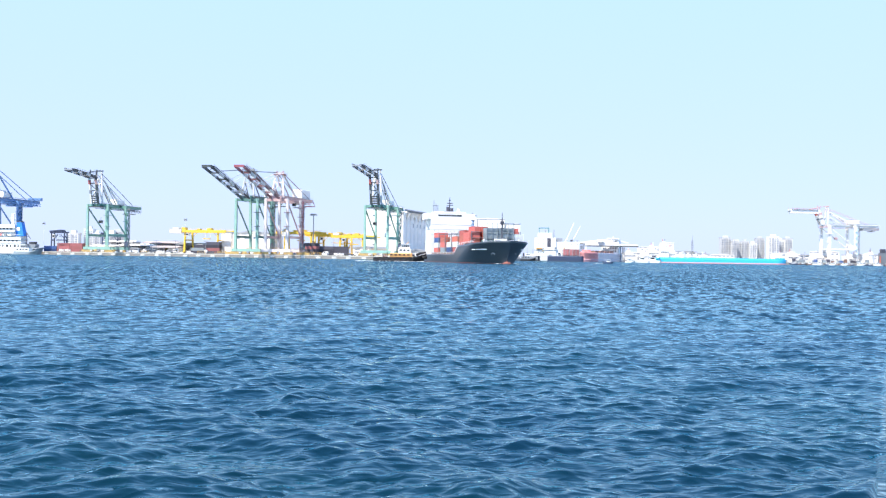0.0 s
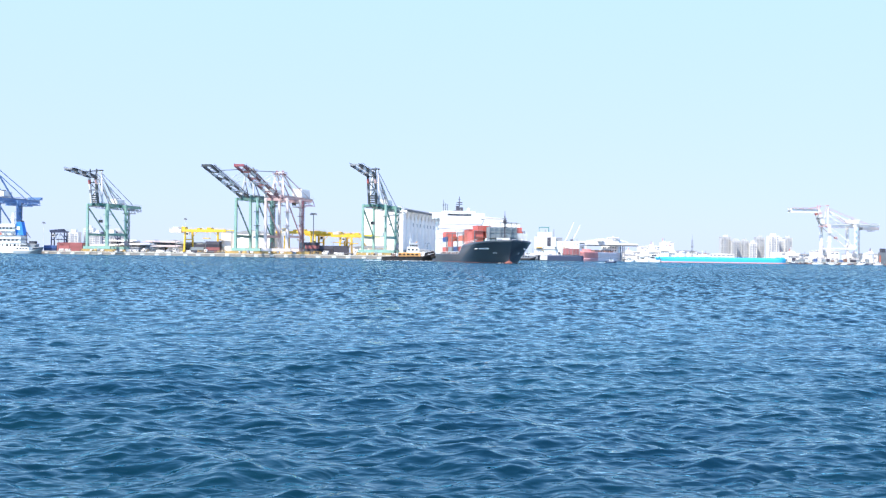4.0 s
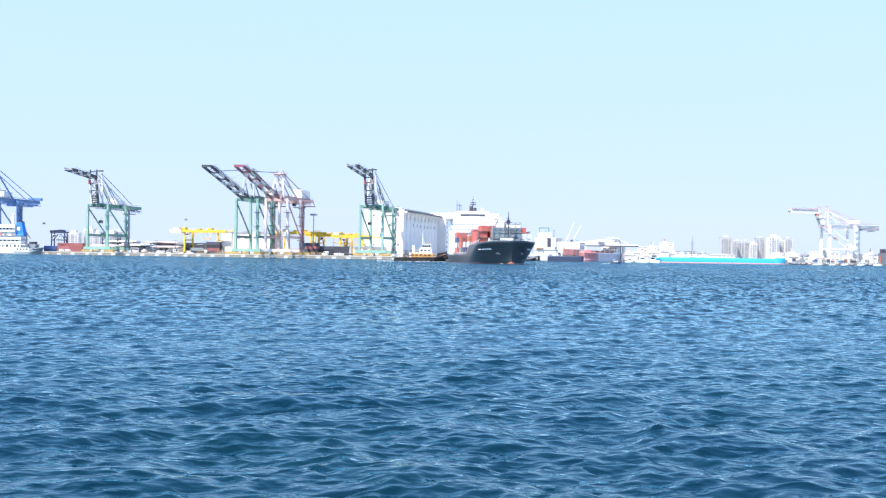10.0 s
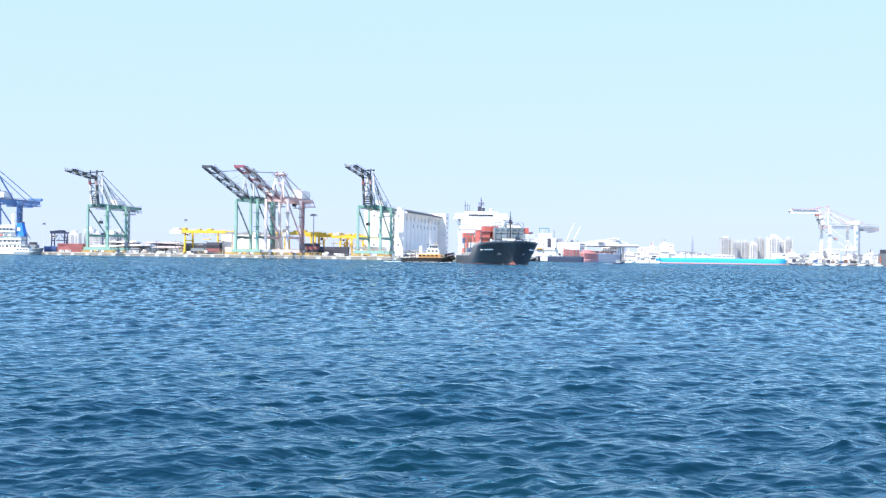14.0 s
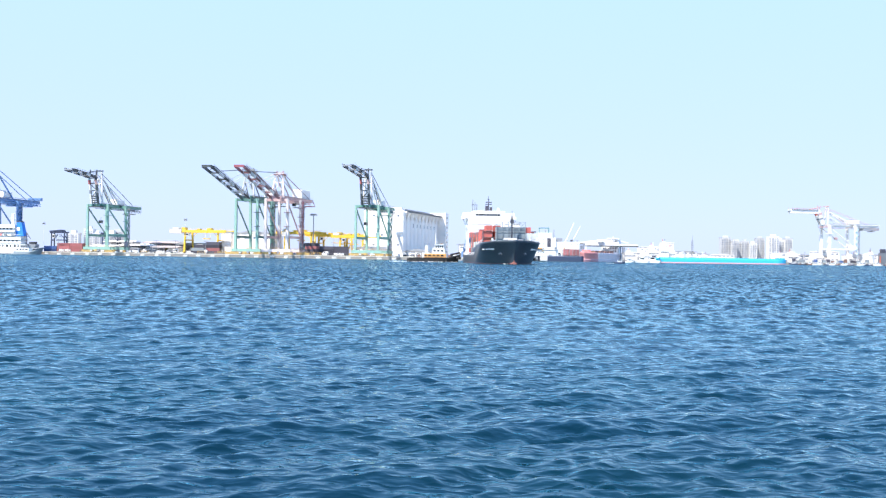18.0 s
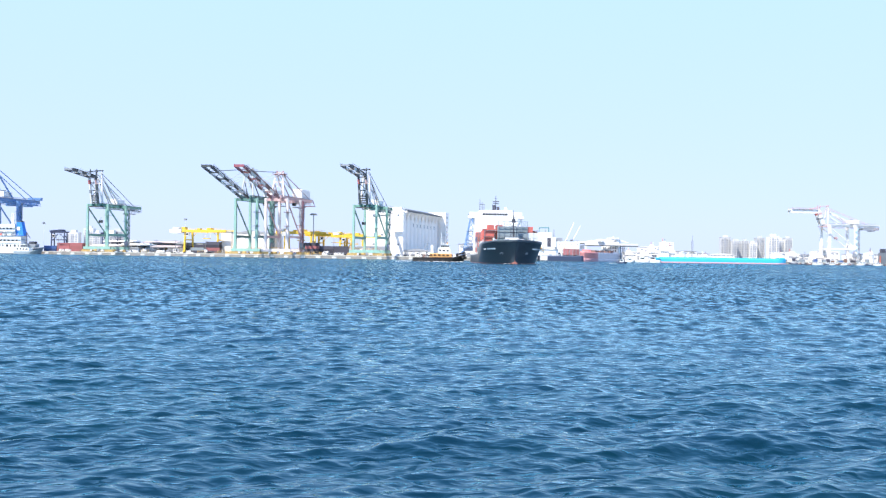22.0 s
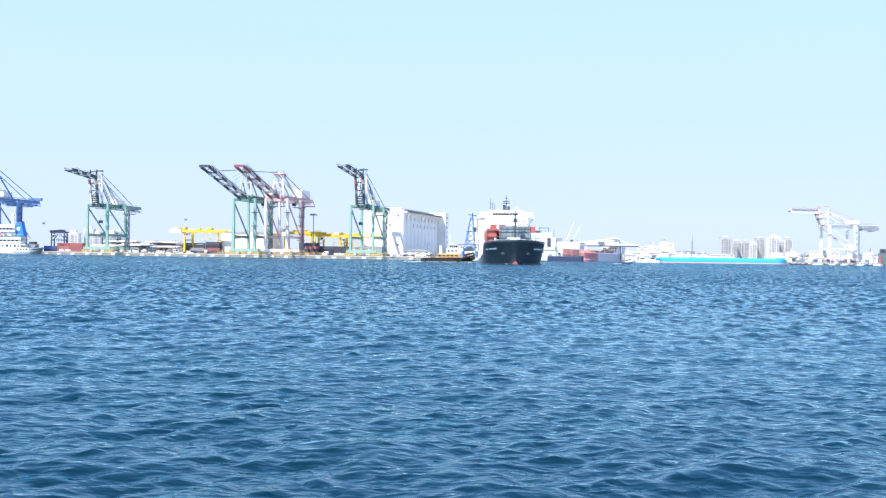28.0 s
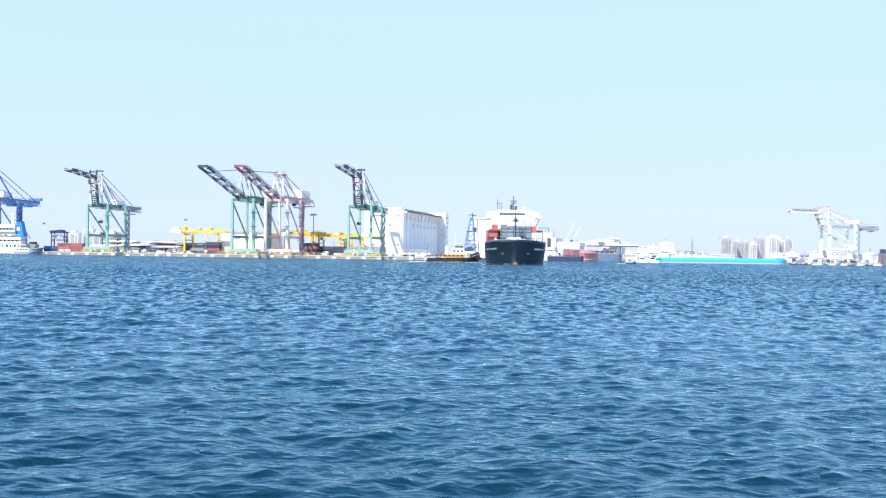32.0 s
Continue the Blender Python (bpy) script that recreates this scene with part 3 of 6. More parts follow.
    part("cab_window", box(-3.8, -1.6, 28.93, 29.0, 41.6, 43.2), "window_dark", cb)
    part("lift_tower", truss(bmesh.new(), (10.2, 14.5, 3), (10.2, 14.5, 44), 2.0, 2.0, 14, 0.17), stair, c, "lattice lift tower")
    return c


crane_a = folded_crane(at_quay(-227.7, 18), "pale green folding-boom container crane with red and white pylon", "crane_green", "crane_midgreen", "crane_white")
crane_d = folded_crane(at_quay(13, 18), "pale green folding-boom container crane rolling along the quay", "crane_green", "crane_midgreen", "crane_white", 6.6, 42.5, inner="crane_dark")
crane_b = luffed_crane(at_quay(-95.3, 18), "dark green container crane with raised striped boom", "crane_green", "crane_deepgreen", "crane_dark", "crane_dark", "facade_grey", "crane_green")
crane_c = luffed_crane(at_quay(-69.8, 18), "white and red container crane with raised boom", "crane_rose", "crane_pink", "crane_maroon", "crane_wine", "crane_rose", "crane_wine", 65.4)
# the cyan of the stairs paints the bluish shade on white steel
crane_w = folded_crane(pose(418, 1130, ZQ, 0, 0, -83), "white container crane with folded red-edged boom across the basin", "crane_white", "crane_white", "crane_white", 0.5, 31, "crane_white", 53.5, 2.8, 4.2, 43, rig="crane_pink", stair="crane_shade_cyan")
part("maintenance_platform", box(-4.6, 4.6, 25, 42.5, 34.6, 37.4), "crane_grey", crane_w, "grey under-slung maintenance platform")


def blue_crane(m):
    c = thing("container_crane", m, "deep blue container crane with lowered boom and stays", "crane", "container cranes")
    crane_frame(c, 30, 18.4, 44, "crane_blue", "crane_blue", 2.2)
    for x in (-4.2, 4.2):
        part("trolley_girder", bar((x, -70, 44.5), (x, 52, 44.5), 1.3, 2.4), "crane_blue", c)
        g = bmesh.new()
        walkway(g, (x, -60, 45.7), (x, 52, 45.7), 1.6 if x > 0 else -1.6)
        part("walkway", g, "crane_grey", c)
        part("pylon_mast", bar((x * 1.2, -14.5, 44), (x * 0.6, -10, 72), 1.2, 1.3), "crane_blue", c)
        part("pylon_back_leg", bar((x * 1.1, 13.8, 45), (x * 0.6, -9, 70), 1.0), "crane_blue", c)
        part("backstay", bar((x * 0.6, -9, 72), (x, 46, 46), 0.5), "crane_blue", c)
        part("boom_stay", bar((x * 0.6, -10, 72), (x, -55, 46), 0.5), "crane_blue", c)
    part("pylon_head", bar((-3.4, -10, 72), (3.4, -10, 72), 1.2), "crane_blue", c)
    house(c, 2, 13, 46.4, "crane_white")
    ly = bmesh.new()
    for i, y in enumerate((18, 26, 34, 42)):
        block(ly, -6, 6, y, y + 6.5, 39.6 + (i % 2) * 1.2, 42.2)
    part("service_platform", ly, "crane_blue", c, "blue under-slung service platform")
    part("girder_end_beam", bar((-5, 52, 44.5), (5, 52, 44.5), 1.2, 3.4), "crane_blue", c)
    for x in (-6.4, 6.4):
        lat = bmesh.new()
        for i in range(30):
            y = -62 + i * 3.8
            beam(lat, (x, y, 43.4), (x, y + 1.9, 41.2), 0.24)
            beam(lat, (x, y + 1.9, 41.2), (x, y + 3.8, 43.4), 0.24)
        beam(lat, (x, -62, 41.1), (x, 52, 41.1), 0.4)
        beam(lat, (x, -62, 46.6), (x, 54, 46.6), 0.2)
        part("girder_lattice", lat, "crane_blue", c, "blue lattice walkway rail along the girder")
    for y, z in ((14, 20), (14, 27), (14, 34)):
        part("leg_platform", box(8.2, 12.0, y - 2.5, y + 2.5, z, z + 0.4), "crane_blue", c)
    part("end_frame", box(-6.4, 6.4, 51.5, 54.5, 46.2, 48.6), "crane_blue", c)
    part("lift_tower", truss(bmesh.new(), (9.6, 17, 3), (9.6, 17, 44), 2.0, 2.0, 14, 0.3), "crane_blue", c)
    return c


crane_e = blue_crane(at_quay(-331.8, 18))

# ---- yard gantries ----


def yard_gantry(m, span, over, height, label, colour, base=11.0, deep=2.2):
    """A gantry on four legs over the stacks, with the girder ends cantilevered."""
    c = thing("yard_gantry_crane", m, label, "gantry crane", "yard gantries")
    hx = span / 2
    for y in (-base / 2, base / 2):
        g = box(-hx - over[0], hx + over[1], y - 0.8, y + 0.8, height - deep, height)
        part("girder", g, colour, c)
        rail = bmesh.new()
        for i in range(int((span + over[0] + over[1]) / 4) + 1):
            x = -hx - over[0] + 4 * i
            beam(rail, (x, y, height), (x, y, height + 1.1), 0.1)
        beam(rail, (-hx - over[0], y, height + 1.1), (hx + over[1], y, height + 1.1), 0.1)
        part("hand_rail", rail, colour, c)
        for x in (-hx, hx):
            part("leg", bar((x, y, 1.6), (x, y * 0.8, height - deep * 0.9), 0.64 * deep, 0.64 * deep), colour, c)
    for x in (-hx, hx):
        part("sill_beam", box(x - 0.7, x + 0.7, -base / 2 - 2, base / 2 + 2, 1.0, 2.3), colour, c)
        for y in (-base / 2 - 1, base / 2 + 1):
            part("bogie", box(x - 0.6, x + 0.6, y - 1.6, y + 1.6, 0.0, 1.0), "crane_dark", c)
        part("tie_beam", box(x - 0.5, x + 0.5, -base / 2, base / 2, height * 0.55, height * 0.55 + 1.1), colour, c)
    tx = -hx - over[0] * 0.75
    tr = box(tx, tx + 5, -base / 2 - 1, base / 2 + 1, height + 0.1, height + (2.0 if deep > 2 else 0.8))
    if over[0] > 12.5:
        block(tr, tx - 3, tx + 8, -base / 2 - 1.2, base / 2 + 1.2, height - 3.0, height + 0.1)
    part("trolley", tr, "crane_white" if colour == "crane_yellow" else colour, c)
    for k, (x, w, h) in enumerate(((hx * 0.3, 4.0, 1.8), (-hx * 0.35, 2.6, 1.4), (-hx - over[0] * 0.3, 3.4, 2.4 if over[0] > 3 else 1.0))):
        part("winch_house", box(x - w / 2, x + w / 2, -2.4, 2.4, height + 0.1, height + h), colour, c)
    part("drive_box", box(hx * 0.3 - 1.2, hx * 0.3 + 1.6, 2.5, 4.6, height + 0.1, height + 1.2), "rail_ochre" if colour == "crane_yellow" else "crane_dark", c)
    for y in (-base / 2, base / 2):
        for x in (-hx, hx):
            part("knee_brace", bar((x, y * 0.84, height - 6.5), (x + (3.6 if x < 0 else -3.6), y, height - 2.2), 0.5), colour, c)
    hoist = box(hx * 0.1 - 3.2, hx * 0.1 + 3.2, -1.4, 1.4, height - 8.0, height - 7.2)
    for x in (-2.6, 2.6):
        for y in (-1, 1):
            beam(hoist, (hx * 0.1 + x, y, height - 7.4), (hx * 0.1 + x * 0.7, y * 3.6, height - 2.0), 0.14)
    part("spreader", hoist, colour, c)
    part("stair", bar((hx + 0.9, -base / 2, 2.2), (hx + 0.9, base / 2 - 1, height - 2.2), 0.8, 0.4), colour, c)
    cb = part("operator_cab", box(-hx + 3, -hx + 5.4, -base / 2 - 3.2, -base / 2 - 0.9, height - 5.4, height - 2.6), "crane_white", c)
    part("cab_window", box(-hx + 3.2, -hx + 5.2, -base / 2 - 3.26, -base / 2 - 3.19, height - 4.8, height - 3.2), "window_dark", cb)
    return c


yard_gantry(at_quay(-164, 72), 31, (14, 8), 20.8, "yellow rail-mounted yard gantry with long overhanging girder", "crane_yellow", 17.0)
yard_gantry(at_quay(-78, 78), 24, (8, 10), 20.3, "yellow rail-mounted yard gantry behind the cranes", "crane_yellow")
yard_gantry(at_quay(-52, 96), 26, (12, 12), 18.8, "yellow rail-mounted yard gantry over dark stacks", "crane_yellow", 15.0)
yard_gantry(at_quay(-30, 80), 20, (8, 16), 17.6, "yellow rail-mounted yard gantry near the silos", "crane_yellow", 14.0)
yard_gantry(at_quay(-306, 70), 13, (1.2, 1.2), 18.2, "dark blue rubber-tyred yard gantry", "gantry_navy", 5, 1.3)
yard_gantry(at_quay(-262, 84), 15, (1.5, 1.5), 17.0, "dark blue rubber-tyred yard gantry behind a green crane", "gantry_navy", 5, 1.3)


# ---- containers ----
def container_mesh(colour, length=12.19):
    bm = bmesh.new()
    hl = length / 2
    block(bm, -hl + 0.08, hl - 0.08, -1.17, 1.17, 0.06, 2.52)
    for x in (-hl + 0.08, hl - 0.08):
        for y in (-1.14, 1.14):
            block(bm, x - 0.08, x + 0.08, y - 0.08, y + 0.08, 0, 2.59)
    for y in (-1.14, 1.14):
        for z in (0.08, 2.51):
            block(bm, -hl + 0.16, hl - 0.16, y - 0.08, y + 0.08, z - 0.08, z + 0.08)
    n = 10
    for i in range(n):
        x = -hl + 0.9 + i * (length - 1.8) / (n - 1)
        for y in (-1.19, 1.19):
            block(bm, x - 0.16, x + 0.16, y - 0.02, y + 0.02, 0.2, 2.4)
    for y in (-0.75, -0.3, 0.3, 0.75):
        for x in (-hl + 0.04, hl - 0.04):
            block(bm, x - 0.02, x + 0.02, y - 0.03, y + 0.03, 0.1, 2.5)
    me = bpy.data.meshes.new("container")
    bm.to_mesh(me)
    bm.free()
    me.materials.append(M[colour])
    return me


BOX = {k: container_mesh(k) for k in ("box_red", "box_orange", "box_grey", "box_blue", "box_white", "box_dark", "box_teal", "box_maroon")}
BOX20 = {k: container_mesh(k, 6.06) for k in ("box_grey", "box_white", "box_red")}
WORD = {"box_red": "red", "box_maroon": "dull maroon", "box_orange": "orange-red", "box_grey": "grey", "box_blue": "dark blue", "box_white": "white", "box_dark": "near-black", "box_teal": "green"}


def stack(s, n, tiers, colours, turn=0.0):
    for k in range(tiers):
        col = colours[k % len(colours)]
        ob = new("shipping_container", BOX[col])
        ob.matrix_basis = at_quay(s, n, ZQ + 2.6 * k, turn)
        tagged(ob, WORD[col] + " steel shipping container stacked in the port yard", "container", "yard containers")


rnd = random.Random(5)
for s in (-287, -274.5):
    for n in (48, 50.6):
        stack(s, n, 3, ["box_maroon"])
for i in range(4):
    stack(-312 + i * 12.6, 66, 2, [["box_blue"], ["box_dark"], ["box_blue"], ["box_grey"]][i])
for n in (60, 62.6):
    stack(-165, n, 2, ["box_dark", "box_grey"] if n == 60 else ["box_grey", "box_white"])
    stack(-150.4, n, 4, ["box_dark", "box_maroon", "box_dark", "box_dark"] if n == 60 else ["box_dark"])
stack(-178, 66, 1, ["box_white"])
stack(-165, 66, 3, ["box_dark", "box_grey", "box_dark"])
for i in range(3):
    stack(-57 + i * 12.7, 52, rnd.choice((3, 3, 4)), [rnd.choice(("box_dark", "box_dark", "box_dark", "box_dark", "box_maroon")) for _ in range(4)])
    stack(-60 + i * 12.7, 55, rnd.choice((3, 4, 4)), [rnd.choice(("box_dark", "box_teal", "box_dark", "box_dark", "box_dark")) for _ in range(4)])
for i in range(9):
    stack(-262 + i * 12.8, 92, rnd.choice((1, 2, 2)), [rnd.choice(("box_dark", "box_grey", "box_blue", "box_teal", "box_red")) for _ in range(3)])
for i in range(5):
    stack(-128 + i * 12.8, 64, rnd.choice((1, 2)), [rnd.choice(("box_orange", "box_white", "box_orange", "box_grey")) for _ in range(3)])


# ---- buildings on the container quay ----
def shed(m, w, d, h, label, roof="roof_grey", wall="white_wall", doors=3, gable=0.07):
    b = thing("warehouse", m, label, "building", "port buildings")
    part("wall", box(-w / 2, w / 2, 0, d, 0, h), wall, b)
    rf = bmesh.new()
    pts = [(-w / 2 - 0.5, h), (w / 2 + 0.5, h), (w / 2 + 0.5, h + 0.3), (0, h + w * gable + 0.3), (-w / 2 - 0.5, h + 0.3)]
    lo, hi = [rf.verts.new((x, -0.6, z)) for x, z in pts], [rf.verts.new((x, d + 0.6, z)) for x, z in pts]
    rf.faces.new(lo)
    rf.faces.new(hi[::-1])
    for a in range(5):
        rf.faces.new((lo[a], hi[a], hi[(a + 1) % 5], lo[(a + 1) % 5]))
    part("roof", rf, roof, b)
    for i in range(doors):
        x = -w / 2 + (i + 0.5) * w / doors
        dw = min(2.4, w / doors * 0.32)
        part("door", box(x - dw, x + dw, -0.08, 0.05, 0.1, min(4.5, h * 0.6)), "roof_grey", b)
        part("window", box(x - dw, x + dw, -0.06, 0.05, h * 0.75, h * 0.86), "glass_far", b)
    return b


shed(at_quay(-118, 66), 34, 30, 18, "tall plain white warehouse behind the cranes", wall="white_wall", doors=4)
shed(at_quay(-143.0, 70), 9, 20, 19, "tall white flat-fronted port building", doors=0)
shed(at_quay(-237, 120), 42, 20, 6.5, "long low white-roofed port shed", roof="white_wall", wall="grey_wall", doors=6)
shed(at_quay(-228, 140), 60, 20, 8, "long low grey port shed", doors=7)
shed(at_quay(-268, 110), 30, 20, 7, "low white port shed with grey roof", doors=5)


def canopy(s, n, w, d, h, label, roof="white_wall"):
    """An open-sided transit shed: roof on posts, goods in the shade under it."""
    c = thing("transit_shed", at_quay(s, n), label, "shed", "transit sheds")
    part("roof", box(-w / 2, w / 2, 0, d, h, h + 0.9), roof, c)
    part("roof_ridge", box(-w / 2, w / 2, d * 0.4, d * 0.6, h + 0.9, h + 1.7), roof, c)
    part("back_wall", box(-w / 2 + 0.3, w / 2 - 0.3, d - 0.6, d - 0.3, 0, h), "grey_wall", c)
    part("loading_bank", box(-w / 2 + 0.3, w / 2 - 0.3, 1.6, d - 0.7, 0, 1.3), "fender", c)
    k = max(2, int(w / 6))
    for i in range(k + 1):
        x = -w / 2 + 0.4 + (w - 0.8) * i / k
        part("post", box(x - 0.2, x + 0.2, 0.4, 0.8, 0, h), "crane_grey", c)
        if i < k:
            part("goods", box(x + 1, x + 4.2, 2.2, 5.0, 1.32, 2.6 + (i * 37 % 10) * 0.12), ("box_grey", "box_dark", "white", "brown")[i % 4], c)


canopy(-252, 52, 24, 12, 5.2, "long pale open-sided transit shed beside the cranes")
canopy(-227, 62, 30, 14, 6.4, "pale open-sided transit shed with dark goods")
canopy(-196, 58, 26, 14, 5.0, "grey-pink roofed transit shed", "roof_pink")
canopy(-214, 84, 34, 14, 9.0, "long pinkish-roofed transit shed", "roof_pink")
canopy(-252, 78, 30, 14, 9.5, "long white-roofed transit shed at the yard's back")
canopy(-184, 82, 26, 12, 8.0, "grey-roofed transit shed at the yard's back", "roof_grey")
shed(at_quay(-20, 70), 14, 10, 7, "small white harbour hut", doors=2)


def yard_mast(s, n, h, k=1.0):
    c = thing("floodlight_mast", at_quay(s, n), "tall thin yard floodlight mast with ring head", "lamp mast", "yard masts")
    part("pole", tube(bmesh.new(), (0, 0, 0), (0, 0, h), 0.55 * k ** 2, 0.3 * k ** 2, 8), "steel" if k == 1 else "crane_white", c)
    hd = bmesh.new()
    tube(hd, (0, 0, h - 0.4), (0, 0, h + 0.3), 2.4 * k, 2.4 * k, 10)
    part("ring_platform", hd, "steel", c)
    for j in range(8):
        a = j * math.pi / 4
        part("floodlight", box(k * (math.cos(a) * 2.6 - 0.5), k * (math.cos(a) * 2.6 + 0.5), k * (math.sin(a) * 2.6 - 0.5), k * (math.sin(a) * 2.6 + 0.5), h - 1.2, h - 0.4), "crane_grey", c)


yard_mast(-60, 62, 35)
yard_mast(-192, 90, 31, 0.5)
yard_mast(-342, 100, 27, 0.5)


# ---- grain silos ----
def silo_block(m):
    c = thing("grain_silo", m, "white concrete grain silo block with fluted side and head house", "silo")
    NB, P = 10, 12.6
    R = 6.15
    sb = bmesh.new()
    for i in range(NB):
        tube(sb, (-R - 12.5, 6.5 + i * P, 0), (-R - 12.5, 6.5 + i * P, 36.5), R, n=28)
    part("bin_row", sb, "white_wall", c, "row of round concrete bins")
    for i in range(NB):
        part("silo_bin", tube(bmesh.new(), (-R - 0.1, 6.5 + i * P, 0), (-R - 0.1, 6.5 + i * P, 36.5), R, n=28), "white_wall", c)
        if 1 < i < 9:
            part("vent_window", box(-0.55, 0.05, 5.9 + i * P, 7.1 + i * P, 25.0, 28.0), "glass_far", c, "grey vent opening")
    for i in range(NB + 1):
        part("eave_fillet", tube(bmesh.new(), (-0.3, 0.2 + i * P, 30.5), (-0.2, 0.2 + i * P, 36.5), 0.15, 3.0, 10), "white_wall", c)
    part("bin_core", box(-19, -5.5, 0.5, NB * P, 0, 36.4), "white_wall", c)
    part("roof_slab", box(-25.4, 2.8, -0.4, NB * P + 0.5, 36.5, 37.6), "white_wall", c)
    part("eave_gutter", box(2.82, 3.3, 0, NB * P, 36.9, 38.3), "crane_dark", c, "dark gutter along the roof edge")
    # recessed joint strips; their dark grey paints in the shade of the grooves
    for i in range(NB + 1):
        part("bin_joint", box(-3.9, -1.7, i * P - 0.2, i * P + 0.6, 0, 31.5), "crane_grey", c, "joint strip between two bins, darkened as painted shade")
    gal = part("conveyor_gallery", box(-9, -3, 2, NB * P - 6, 37.6, 40.2), "roof_grey", c, "grey roof conveyor gallery")
    for i in range(18):
        part("gallery_window", box(-3.02, -2.95, 4 + i * 6.6, 7.4 + i * 6.6, 38.4, 39.5), "glass_far", gal)
    hh = part("head_house", box(-33.5, 0.1, -2.2, -0.4, 0, 38.6), "white_wall", c, "tall white head house")
    part("head_house_top", box(-16, -1.5, -1.9, 8, 38.62, 40.6), "white_wall", hh)
    for i in range(4):
        for z in (9, 17, 25, 33):
            if (i + z) % 3 == 0:
                part("window", box(-26 + i * 7, -24.2 + i * 7, -2.26, -2.1, z, z + 1.6), "glass_far", hh)
    tw = part("end_tower", box(-24, 6.5, NB * P + 0.6, NB * P + 12, 0, 41.5), "white_wall", c, "white end tower")
    for k in range(8):
        part("window", box(6.45, 6.58, NB * P + 4, NB * P + 8, 4 + k * 4.6, 5.8 + k * 4.6), "glass_far", tw)
    return c


silo_block(at_quay(13.9, 81.6) @ Matrix.Scale(1.031, 4))
shed(at_quay(36, 40), 22, 9, 4.5, "low white quayside shed beside the silos", doors=4)


# ---- yard traffic and gear on the apron ----
def yard_truck():
    c = thing("yard_truck", at_quay(0, 0), "white terminal tractor with flatbed trailer on the quay", "truck", "yard trucks")
    cb = box(4.6, 6.9, -1.2, 1.2, 0.9, 3.4)
    bmesh.ops.bevel(cb, geom=cb.edges[:], offset=0.15, segments=1, affect='EDGES')
    cab = part("cab", cb, "white", c)
    part("cab_window", box(4.9, 6.6, -1.24, -1.18, 2.2, 3.1), "window_dark", cab)
    part("windscreen", box(6.88, 6.94, -1.0, 1.0, 2.1, 3.1), "window_dark", cab)
    part("chassis", box(-6.6, 6.6, -0.9, 0.9, 0.9, 1.4), "box_dark", c)
    part("trailer_bed", box(-6.8, 4.2, -1.25, 1.25, 1.4, 1.65), "crane_grey", c)
    for x in (-5.6, -4.3, 2.6, 5.6):
        for y in (-1.05, 1.05):
            part("wheel", tube(bmesh.new(), (x, y - 0.18, 0.52), (x, y + 0.18, 0.52), 0.52, n=12), "rubber", c)
    return c


truck = yard_truck()
truck.matrix_basis = at_quay(-256, 40)
for s, n, a in ((-240, 40, 0), (-214, 46, 0), (-198, 38, 180), (-184, 44, 0), (-142, 40, 180), (-124, 44, 0), (-48, 42, 0), (-34, 40, 180), (-20, 44, 0), (34, 30, 0), (52, 28, 180), (-262, 52, 180)):
    copy_thing(truck, at_quay(s, n, ZQ, a))


def ochre_bin():
    c = thing("lashing_gear_bin", at_quay(0, 0), "ochre steel lashing gear bin on the quay", "steel bin", "lashing bins")
    part("shell", box(-2.8, 2.8, -1.1, 1.1, 0.25, 2.0), "rail_ochre", c)
    for x in (-2.6, 2.6):
        for y in (-0.95, 0.95):
            part("foot", box(x - 0.2, x + 0.2, y - 0.15, y + 0.15, 0, 0.25), "steel", c)
    for x in (-1.9, -0.65, 0.65, 1.9):
        part("rib", box(x - 0.08, x + 0.08, -1.17, -1.1, 0.3, 2.0), "rail_ochre", c)
    return c


bin0 = ochre_bin()
bin0.matrix_basis = at_quay(-112, 7)
for i in range(9):
    copy_thing(bin0, at_quay(-105 + i * 7.4, 7 + (i * 5) % 4, ZQ, (i * 7) % 9 - 4))


def cable_drum():
    c = thing("cable_drum", at_quay(0, 0), "wooden cable drum standing on the apron", "cable drum", "apron gear")
    for y in (-0.7, 0.7):
        part("flange", tube(bmesh.new(), (0, y - 0.06, 1.0), (0, y + 0.06, 1.0), 1.0, 1.0, 14), "brown", c)
    part("core", tube(bmesh.new(), (0, -0.64, 1.0), (0, 0.64, 1.0), 0.6, 0.6, 12), "box_dark", c)
    return c


def barrier_block():
    bm = bmesh.new()
    prof = [(-0.4, 0), (0.4, 0), (0.16, 0.5), (0.1, 1.0), (-0.1, 1.0), (-0.16, 0.5)]
    lo, hi = [bm.verts.new((-1.6, y, z)) for y, z in prof], [bm.verts.new((1.6, y, z)) for y, z in prof]
    bm.faces.new(lo[::-1])
    bm.faces.new(hi)
    for k in range(6):
        bm.faces.new((lo[k], lo[(k + 1) % 6], hi[(k + 1) % 6], hi[k]))
    return tagged(part("barrier_block", bm, "fender"), "pale concrete barrier block on the apron", "barrier", "apron gear")


def service_van():
    c = thing("service_van", at_quay(0, 0), "small white service van parked on the quay", "van", "apron vehicles")
    bd = box(-2.4, 2.4, -0.95, 0.95, 0.45, 2.1)
    bmesh.ops.bevel(bd, geom=bd.edges[:], offset=0.18, segments=1, affect='EDGES')
    body = part("body", bd, "white", c)
    part("side_window", box(0.4, 1.9, -0.97, -0.93, 1.35, 1.85), "window_dark", body)
    part("windscreen", box(2.37, 2.42, -0.75, 0.75, 1.3, 1.9), "window_dark", body)
    for x in (-1.5, 1.5):
        for y in (-0.85, 0.85):
            part("wheel", tube(bmesh.new(), (x, y - 0.1, 0.36), (x, y + 0.1, 0.36), 0.36, n=12), "rubber", c)
    return c


